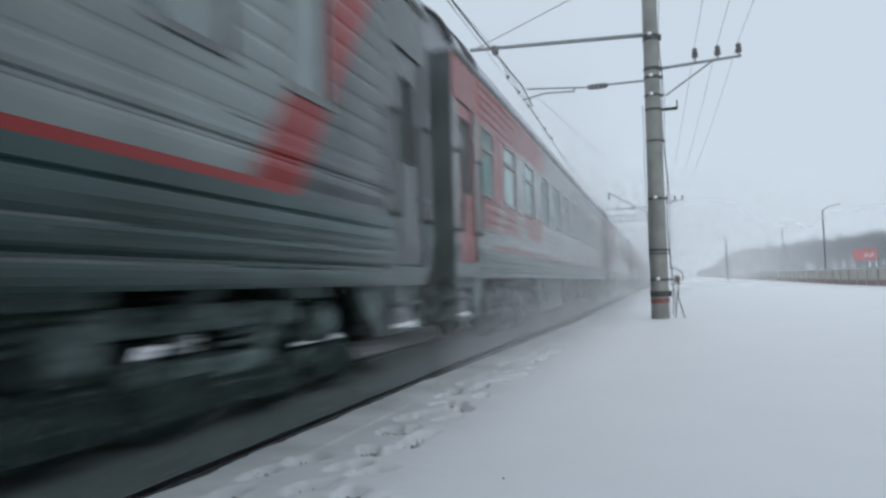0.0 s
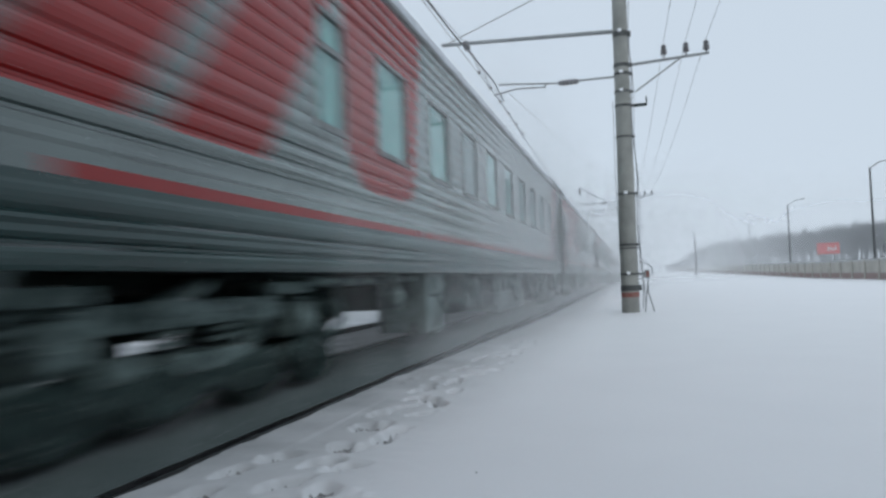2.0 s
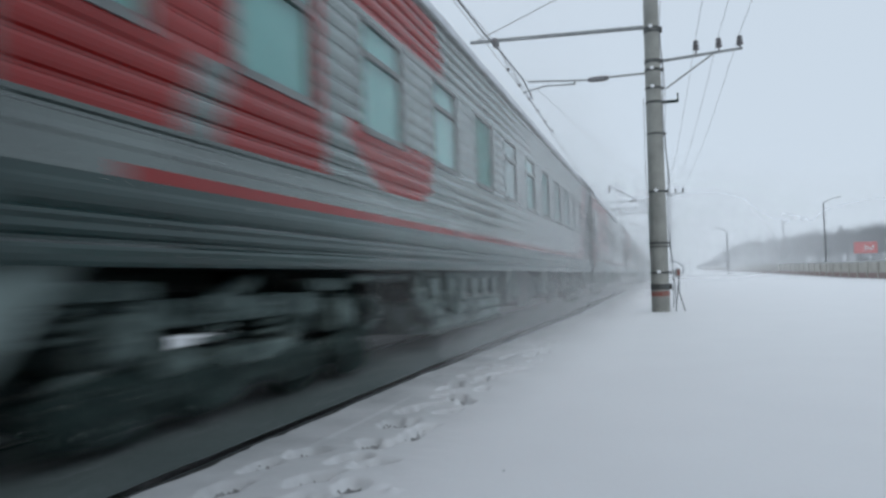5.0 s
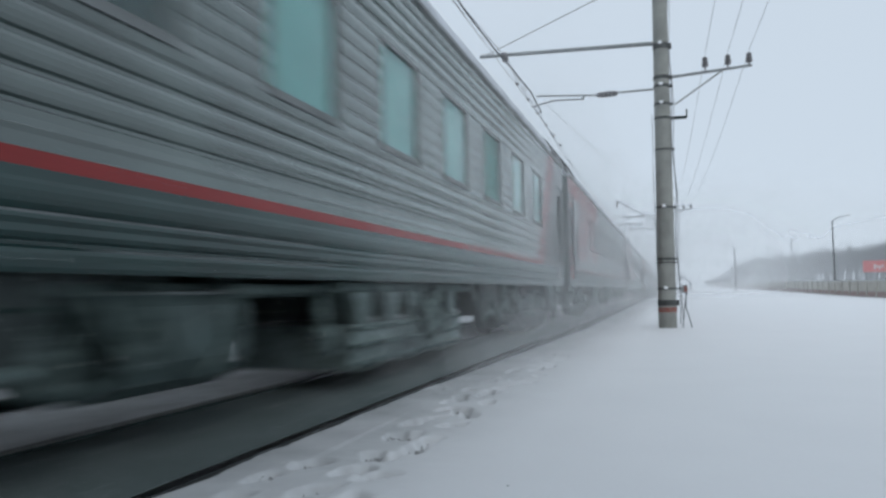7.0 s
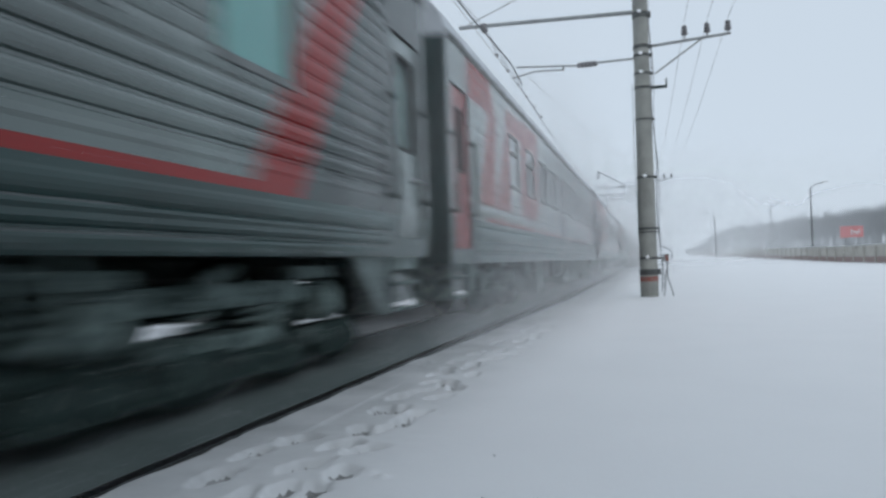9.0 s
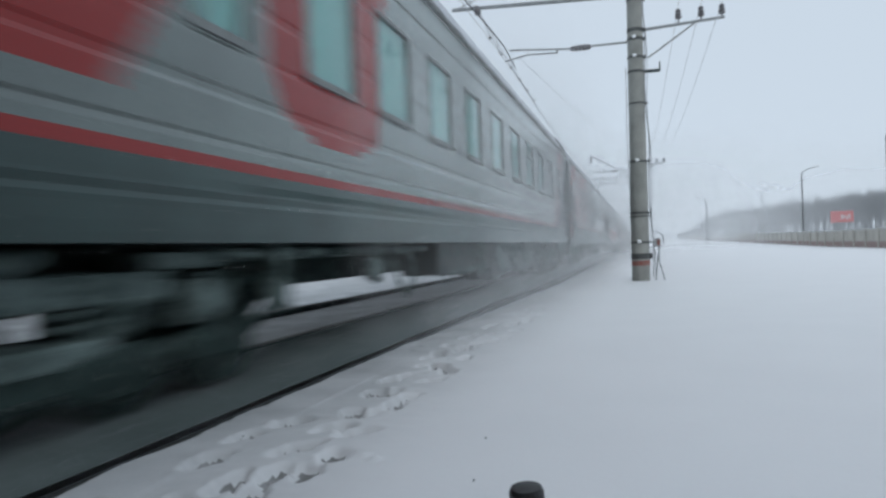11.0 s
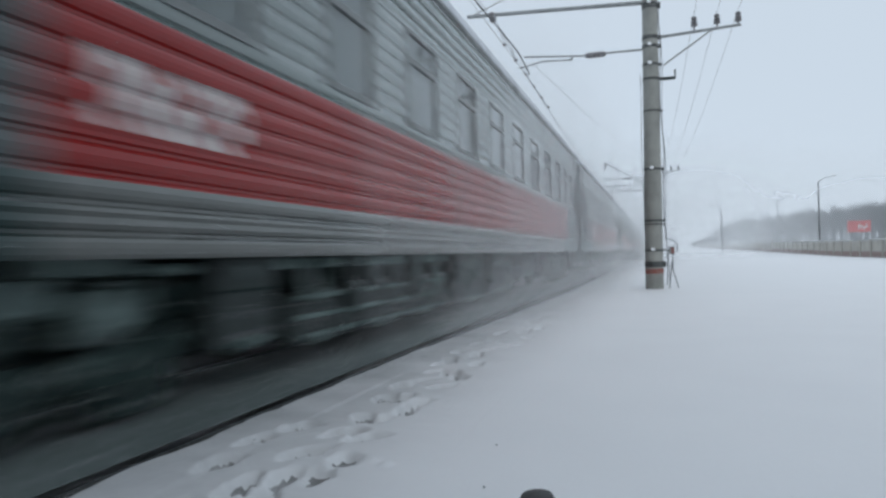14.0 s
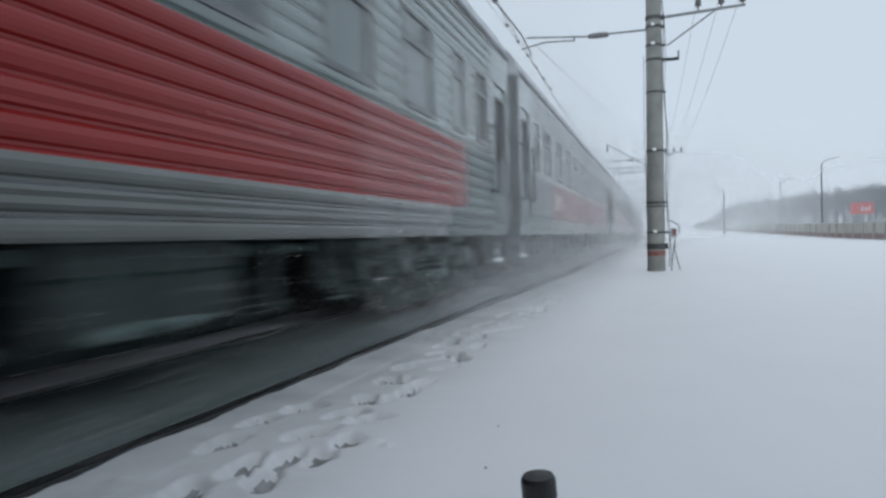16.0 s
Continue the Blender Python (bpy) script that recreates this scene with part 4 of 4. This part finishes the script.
for q in range(6):
    part("clamp", lathe(bmesh.new(), [(0.02, -0.06), (0.045, -0.04), (0.045, 0.04), (0.02, 0.06)], pose(-3.80 + 0.02 * q, 18.9 + 1.5 * q, 6.42 - 0.05 * q, 90, 0, 0), 8), M["porcelain"], jumper)
    part("dropper", rod(bmesh.new(), (-3.80 + 0.02 * q, 18.9 + 1.5 * q, 6.42 - 0.05 * q), (-3.95, 18.9 + 1.5 * q, 6.92 - 0.09 * q), 0.006, seg=4), M["wire"], jumper)
tagged(jumper, "dark jumper cable with clamps beside the messenger wire", "cable", "overhead wires")
bm = tube(bmesh.new(), [(-2.99 + 1.89 * i / 10, POLE_Y + 33 * i / 10, 5.72 + 1.96 * i / 10 - 0.25 * math.sin(math.pi * i / 10)) for i in range(11)], 0.007, 5)
tagged(new("anchor_wire", mesh_of("anchor_wire", bm, M["wire"])), "thin anchor wire rising to the next pole", "wire", "overhead wires")
bm = bmesh.new()
for y in np.arange(6, 190, 6.0):
    a = min(range(6), key=lambda i: 0 if [-17.5, POLE_Y, 51.5, 88, 124, 160][i] <= y < [POLE_Y, 51.5, 88, 124, 160, 196][i] else 1)
    lo, hi = [-17.5, POLE_Y, 51.5, 88, 124, 160][a], [POLE_Y, 51.5, 88, 124, 160, 196][a]
    f = (y - lo) / (hi - lo)
    k = min(1, max(0, (y - POLE_Y) / 33))
    rod(bm, (-3.95 - 0.3 * k, y, 6.98 - 2.2 * f * (1 - f)), (at_pole(-2.83, 5)[0] - 0.45 * k, y, 5.68), 0.006, seg=4)
tagged(new("droppers", mesh_of("droppers", bm, M["wire"])), "thin dropper wires between messenger and contact wire", "wire", kind="stuff")
bm = rod(bmesh.new(), (-3.85, POLE_Y - 0.8, 6.75), (-3.95, POLE_Y - 0.5, 6.95), 0.07, 0.07, 10)
lathe(bm, [(0.03, -0.15), (0.09, -0.1), (0.06, -0.05), (0.09, 0), (0.06, 0.05), (0.09, 0.1), (0.03, 0.15)], pose(-3.9, POLE_Y - 0.65, 6.85, 70, 0, 0), 12)
tagged(new("wire_clamp", mesh_of("wire_clamp", bm, M["porcelain"])), "dark clamp insulator on the messenger wire", "insulator")

# portal over the tracks farther on
p = new("signal_gantry")
for x in (-11.5, -0.9):
    part("leg", rod(bmesh.new(), (x, 0, -0.5), (x, 0, 7.9), 0.2, 0.17, 14), M["concrete"], p)
bm = bmesh.new()
for z in (7.2, 7.8):
    rod(bm, (-11.6, 0, z), (-0.7, 0, z), 0.06, seg=6)
for i in range(12):
    x = -11.5 + 0.9 * i
    rod(bm, (x, 0, 7.2), (x + 0.45, 0, 7.8), 0.035, seg=5)
    rod(bm, (x + 0.45, 0, 7.8), (x + 0.9, 0, 7.2), 0.035, seg=5)
part("truss", bm, M["zinc"], p, "lattice steel truss")
p.matrix_basis = pose(0, 79, 0)
tagged(p, "lattice steel portal spanning the tracks on concrete legs", "gantry")


# ---- the right-hand distance ----
def fence_at(y):
    return 16.0, ground_z(16, y)


fence = new("roadside_fence")
ys = list(np.arange(20, 320, 3.0))
for i, (a, b) in enumerate(zip(ys, ys[1:])):
    za, zb = fence_at(a)[1], fence_at(b)[1]
    bm = bmesh.new()
    for (z0, z1, x0, x1) in ((0.45, 1.30, 16.0, 16.1),):
        vs = [bm.verts.new((x, y, z + q)) for y, q in ((a + 0.12, za), (b - 0.12, zb)) for x in (x0, x1) for z in (z0, z1)]
        for f in ((0, 1, 3, 2), (4, 6, 7, 5), (0, 4, 5, 1), (2, 3, 7, 6), (1, 5, 7, 3), (0, 2, 6, 4)):
            bm.faces.new([vs[j] for j in f])
    part("panel", bm, M["fence"], fence)
    part("plinth", box(bmesh.new(), 15.96, 16.14, a + 0.1, b - 0.1, min(za, zb) - 0.3, za + 0.46), M["fence_low"], fence)
    part("post", box(bmesh.new(), 15.9, 16.2, a - 0.1, a + 0.1, za - 0.3, za + 1.42, 0.02), M["fence"], fence)
    part("cap_rail", box(bmesh.new(), 15.92, 16.18, a + 0.1, b - 0.1, (za + zb) / 2 + 1.30, (za + zb) / 2 + 1.40), M["pale"], fence)
tagged(fence, "pale roadside fence of concrete panels on a brownish plinth", "fence", kind="structure")


def street_lamp(h, arm, double):
    p = new("street_lamp")
    part("post", rod(bmesh.new(), (0, 0, -1), (0, 0, h), 0.15, 0.09, 10), M["clamp"], p)
    for s in ((1, -1) if double else (1,)):
        bm = rod(bmesh.new(), (0, 0, h - 0.1), (s * arm * 0.4, 0, h + 0.55), 0.05, seg=6)
        rod(bm, (s * arm * 0.4, 0, h + 0.55), (s * arm, 0, h + 0.8), 0.045, seg=6)
        part("arm", bm, M["clamp"], p)
        part("lantern", box(bmesh.new(), s * arm - 0.35, s * arm + 0.35, -0.15, 0.15, h + 0.75, h + 0.9, 0.05), M["pale"], p)
    return tagged(p, "tall grey street lamp beside the road", "street lamp", "street lamps")


lamp = street_lamp(10.6, 2.3, False)
lamp.matrix_basis = pose(25.2, 126, 0.5)
for x, y in ((26, 171), (26.2, 212), (25.8, 262), (25.0, 84), (26.2, 320)):
    copy_thing(lamp, pose(x, y, 0.5))
small = street_lamp(6.7, -1.5, False)
small.matrix_basis = pose(9.9, 118, 0.0)

bb = new("billboard")
part("panel", box(bmesh.new(), 34.8, 38.7, 150, 150.25, 3.2, 5.35, 0.03), M["board"], bb)
for x in (35.6, 37.9):
    part("leg", rod(bmesh.new(), (x, 150.4, -0.5), (x, 150.4, 5.2), 0.12), M["zinc"], bb)
bm = bmesh.new()
for i in range(4):
    box(bm, 36.6 + 0.42 * i, 36.85 + 0.42 * i, 149.96, 149.99, 3.7 + 0.25 * (i % 2), 4.7 - 0.2 * (i % 3))
part("print", bm, M["pale"], bb, "pale unreadable print")
tagged(bb, "red roadside billboard with pale print on two legs", "billboard")


def tree_line():
    """Bare wood: trunks with fans of forked limbs and sprays of twigs."""
    random.seed(11)
    verts, faces = [], []

    def stick(a, b, r0, r1):
        d = (b - a)
        n = d.cross(Vector((0, 1, 0.01))).normalized()
        m = d.cross(n).normalized()
        base = len(verts)
        for p, r in ((a, r0), (b, r1)):
            for q in range(3):
                c = 2 * math.pi * q / 3
                verts.append(tuple(p + n * (r * math.cos(c)) + m * (r * math.sin(c))))
        for q in range(3):
            faces.append((base + q, base + (q + 1) % 3, base + 3 + (q + 1) % 3, base + 3 + q))

    def grow(p, d, length, r, depth):
        q = p + d * length
        stick(p, q, r, r * 0.6)
        if depth == 0:
            return
        for _ in range(4 if depth > 1 else 5):
            e = (d + Vector((random.uniform(-0.8, 0.8), random.uniform(-0.8, 0.8), random.uniform(-0.15, 0.7)))).normalized()
            grow(p + d * length * random.uniform(0.45, 1), e, length * random.uniform(0.5, 0.75), max(r * 0.5, 0.035), depth - 1)

    for i in range(840):
        f = random.uniform(-0.06, 1)
        x = 22 + 110 * f
        y = 300 + random.uniform(-15, 30) - 60 * f
        top = (min(0.037 + 0.040 * f, 0.006 + 0.24 * (f + 0.06)) + random.uniform(-0.006, 0.004)) * y
        z = ground_z(16, min(y, 300)) - 0.3
        grow(Vector((x, y, z)), Vector((random.uniform(-0.06, 0.06), 0, 1)), max(1.5, (top - z) * 0.48), 0.22, 3)
    me = bpy.data.meshes.new("woodland")
    me.from_pydata(verts, [], faces)
    me.materials.append(M["bark"])
    tagged(new("woodland", me), "bare grey winter wood beyond the road", "trees", kind="stuff")


tree_line()

for n, (x, y) in enumerate(((-0.61, 2.46), (-0.69, 3.03), (-1.79, 2.86))):
    tagged(new("clod", mesh_of("clod", lump(bmesh.new(), (x, y, ground_z(x, y) + 0.006), (0.004, 0.006, 0.003), n), M["bed"])), "small dark clod lying on the snow", "clod", "clods on the snow")

# marker post at the camera's feet
p = new("marker_post")
part("body", lathe(bmesh.new(), [(0.036, -0.2), (0.037, 0.0), (0.036, 0.245)], pose(0, 0, 0), 20), M["pale"], p)
part("cap", lathe(bmesh.new(), [(0.0365, 0.222), (0.040, 0.226), (0.040, 0.264), (0.035, 0.274), (0.01, 0.277)], pose(0, 0, 0), 20), M["black"], p, "black cap")
p.matrix_basis = pose(-0.257, 1.6, -0.096, 4, -3, 0)
tagged(p, "short pale marker post with a black cap in the snow", "post")


# ---- snow in the air ----
def flakes(name, label, count, place, size, seed):
    rng = np.random.default_rng(seed)
    c = place(rng, count)
    s = size(c, rng)
    v = rng.normal(size=(count, 3, 3))
    v /= np.linalg.norm(v, axis=2, keepdims=True)
    pts = (c[:, None, :] + v * s[:, None, None]).reshape(-1, 3)
    me = bpy.data.meshes.new(name)
    me.vertices.add(count * 3)
    me.vertices.foreach_set("co", pts.ravel())
    me.loops.add(count * 3)
    me.loops.foreach_set("vertex_index", np.arange(count * 3))
    me.polygons.add(count)
    me.polygons.foreach_set("loop_start", np.arange(0, count * 3, 3))
    me.update()
    me.materials.append(M["flake"])
    return tagged(new(name, me), label, "snow", kind="stuff")


def corridor(rng, n):
    y = 8 + 120 * rng.random(n)
    return np.stack([rng.uniform(-6.5, -0.2, n), y, 6.0 * rng.random(n) ** 1.6 - 0.1], 1)


def ground_drift(rng, n):
    y = 5.5 + 40 * rng.random(n) ** 1.2
    z = rng.exponential(0.16 + 0.012 * y)
    return np.stack([rng.normal(-2.5, 0.5 + 0.01 * y), y, z - 0.13], 1)


def open_field(rng, n):
    y = 40 + 130 * rng.random(n)
    return np.stack([y * rng.uniform(-0.06, 0.36, n), y, rng.exponential(y * 0.03)], 1)


flakes("drifting_snow", "fine snow hanging over the line behind the train", 8000, corridor, lambda c, r: 0.00055 * c[:, 1] * r.uniform(0.6, 1.3, len(c)), 1)
BLOWING = flakes("blowing_snow", "low blowing snow streaming off the track bed", 70000, ground_drift, lambda c, r: 0.0005 * c[:, 1] * r.uniform(0.6, 1.3, len(c)), 4)
FALLING = flakes("falling_snow", "fine falling snow veiling the distance", 3000, open_field, lambda c, r: 0.00035 * c[:, 1] * r.uniform(0.7, 1.3, len(c)), 2)


def veil(y, xs, zs, density, scale=0.5):
    """A see-through sheet across the line at y, giving the haze of blown powder snow; it thins out towards its rims
    (xs, zs: rim, full, full, rim).
    """
    m = bpy.data.materials.new("powder_veil")
    m.use_nodes = True
    n, l = m.node_tree.nodes, m.node_tree.links
    n.remove(n["Principled BSDF"])
    co, sep = n.new("ShaderNodeTexCoord"), n.new("ShaderNodeSeparateXYZ")
    l.new(co.outputs["Object"], sep.inputs[0])

    def ramp(socket, a, b):
        r = n.new("ShaderNodeMapRange")
        r.interpolation_type = "SMOOTHSTEP"
        r.inputs["From Min"].default_value, r.inputs["From Max"].default_value = min(a, b), max(a, b)
        r.inputs["To Min"].default_value, r.inputs["To Max"].default_value = (0, 1) if a < b else (1, 0)
        l.new(socket, r.inputs["Value"])
        return r.outputs[0]

    def times(p, q):
        t = n.new("ShaderNodeMath")
        t.operation = "MULTIPLY"
        l.new(p, t.inputs[0])
        if isinstance(q, float):
            t.inputs[1].default_value = q
        else:
            l.new(q, t.inputs[1])
        return t.outputs[0]

    cloud_noise = n.new("ShaderNodeTexNoise")
    cloud_noise.inputs["Scale"].default_value, cloud_noise.inputs["Detail"].default_value = scale, 4
    l.new(co.outputs["Object"], cloud_noise.inputs["Vector"])
    f = times(times(ramp(sep.outputs[0], xs[0], xs[1]), ramp(sep.outputs[0], xs[3], xs[2])), times(ramp(sep.outputs[2], zs[0], zs[1]), ramp(sep.outputs[2], zs[3], zs[2])))
    f = times(times(f, ramp(cloud_noise.outputs[0], -0.1, 0.7)), density * 1.35)
    clear_part, lit, back, both, mixed = (n.new("ShaderNode" + k) for k in ("BsdfTransparent", "BsdfDiffuse", "BsdfTranslucent", "MixShader", "MixShader"))
    for q in (lit, back):
        q.inputs[0].default_value = (0.98, 0.985, 0.99, 1)
    both.inputs[0].default_value = 0.7
    l.new(lit.outputs[0], both.inputs[1])
    l.new(back.outputs[0], both.inputs[2])
    l.new(f, mixed.inputs[0])
    l.new(clear_part.outputs[0], mixed.inputs[1])
    l.new(both.outputs[0], mixed.inputs[2])
    l.new(mixed.outputs[0], n["Material Output"].inputs[0])
    bm = bmesh.new()
    nx, nz = 16, 8
    grid = [[bm.verts.new((xs[0] + (xs[3] - xs[0]) * i / nx, 0.03 * math.sin(i * 0.9 + j * 0.7), zs[0] + (zs[3] - zs[0]) * j / nz)) for i in range(nx + 1)] for j in range(nz + 1)]
    for p, q in zip(grid, grid[1:]):
        for i in range(nx):
            bm.faces.new((p[i], p[i + 1], q[i + 1], q[i]))
    ob = tagged(new("powder_veil", mesh_of("powder_veil", bm, m)), "see-through sheet giving the haze of blown powder snow", "snow", kind="stuff")
    ob.matrix_basis = pose(0, y, 0)


# haze put in as sheets; those beside the train also brighten its side
veil(6.6, (-2.25, -1.9, -1.7, -1.1), (-0.12, 0.02, 0.1, 0.45), 0.24, 0.9)
veil(4.9, (-2.27, -1.95, -0.9, -0.3), (-0.14, 0.2, 1.5, 3.4), 0.09, 0.4)
veil(7.4, (-2.27, -1.95, -0.9, -0.25), (-0.15, 0.2, 1.6, 3.8), 0.11, 0.4)
veil(8.8, (-2.25, -1.85, -1.4, -0.7), (-0.15, 0.1, 0.25, 1.0), 0.20, 0.6)
veil(10.0, (-2.27, -1.95, -0.9, -0.2), (-0.2, 0.3, 1.6, 4.2), 0.12, 0.35)
veil(13.0, (-2.28, -1.9, -0.95, -0.25), (-0.22, 0.15, 0.8, 3.6), 0.15, 0.5)
veil(17.4, (-2.28, -1.95, -0.95, -0.25), (-0.24, 0.2, 1.4, 5.0), 0.14, 0.4)
veil(24.5, (-2.28, -1.95, -0.5, 0.8), (-0.25, 0.3, 1.8, 6.0), 0.18, 0.3)
veil(36.0, (-2.28, -1.9, -0.3, 1.8), (-0.25, 0.4, 2.4, 7.5), 0.26, 0.2)
veil(62.0, (-2.3, -1.6, 4.0, 14.0), (-0.25, 0.6, 3.6, 11.0), 0.40, 0.14)
veil(130.0, (-2.3, -1.0, 8.0, 40.0), (-0.25, 1.2, 8.0, 24.0), 0.30, 0.06)
veil(232.0, (-2.3, 5.0, 120.0, 150.0), (-0.3, 2.0, 16.0, 34.0), 0.22, 0.03)


def whirl(rng, n):
    """Powder thrown up along one carriage: thick at the rails, thinning upwards and outwards."""
    z = rng.exponential(0.28, n)
    x = 0.9 + rng.normal(0.75, 0.42, n) + 0.35 * np.sqrt(z)
    return np.stack([x, rng.uniform(0, PITCH, n), np.minimum(z, 2.2) - 0.04], 1)


WHIRLS = [flakes("powder_snow", "powder snow whirled up beside the wheels", 14000, whirl, lambda c, r: r.uniform(0.003, 0.007, len(c)), 3)]


def thick_whirl(rng, n):
    z = rng.exponential(0.24, n)
    x = 1.7 + rng.normal(0.15, 0.5, n) + 0.5 * np.sqrt(z)
    return np.stack([x, rng.uniform(0, PITCH, n), np.minimum(z, 2.0) - 0.06], 1)


thick = flakes("powder_snow", "thick powder snow whirled up beside the wheels", 26000, thick_whirl, lambda c, r: r.uniform(0.003, 0.008, len(c)), 6)
for i in range(1, len(TRAIN)):
    if ORDER[i] == "b":
        WHIRLS.append(thick if thick not in WHIRLS else copy_thing(thick, pose(TRACK_X, i * PITCH, 0)))
    else:
        WHIRLS.append(copy_thing(WHIRLS[0], pose(TRACK_X, i * PITCH, 0)))

# ---- what moves ----
GONE = [(0.0, -7.4), (1.5, 16.5), (3.0, 40.7), (6.0, 89.75), (7.3, 110.95), (9.0, 139.6), (12.0, 189.7), (13.4, 212.85), (14.8, 237.2), (16.0, 258.35)]


def gone(t):
    return float(np.interp(t, [a for a, _ in GONE], [b for _, b in GONE]))


def motions():
    """The train runs past towards the camera and on behind it; its wheels turn with it, and blown snow follows slowly."""
    walk(BLOWING, [(0.0, pose(0, 3, 0)), (16.0, pose(0, -2, 0))])
    walk(FALLING, [(0.0, pose(1.5, 2, 1.5)), (16.0, pose(-1.5, -2, -1.0))])
    for i, (car, powder) in enumerate(zip(TRAIN, WHIRLS)):
        rows = [(t, pose(TRACK_X, (i - 1) * PITCH - s, 0)) for t, s in GONE]
        walk(car, rows)
        walk(powder, rows)
        for ob in car.children_recursive:
            if ob.name.startswith("wheelset"):
                y, z = ob.location.y, ob.location.z
                walk(ob, [(n / FPS, pose(0, y, z, math.degrees(gone(n / FPS) / 0.474) % 360, 0, 0)) for n in range(16 * FPS + 1)])


motions()
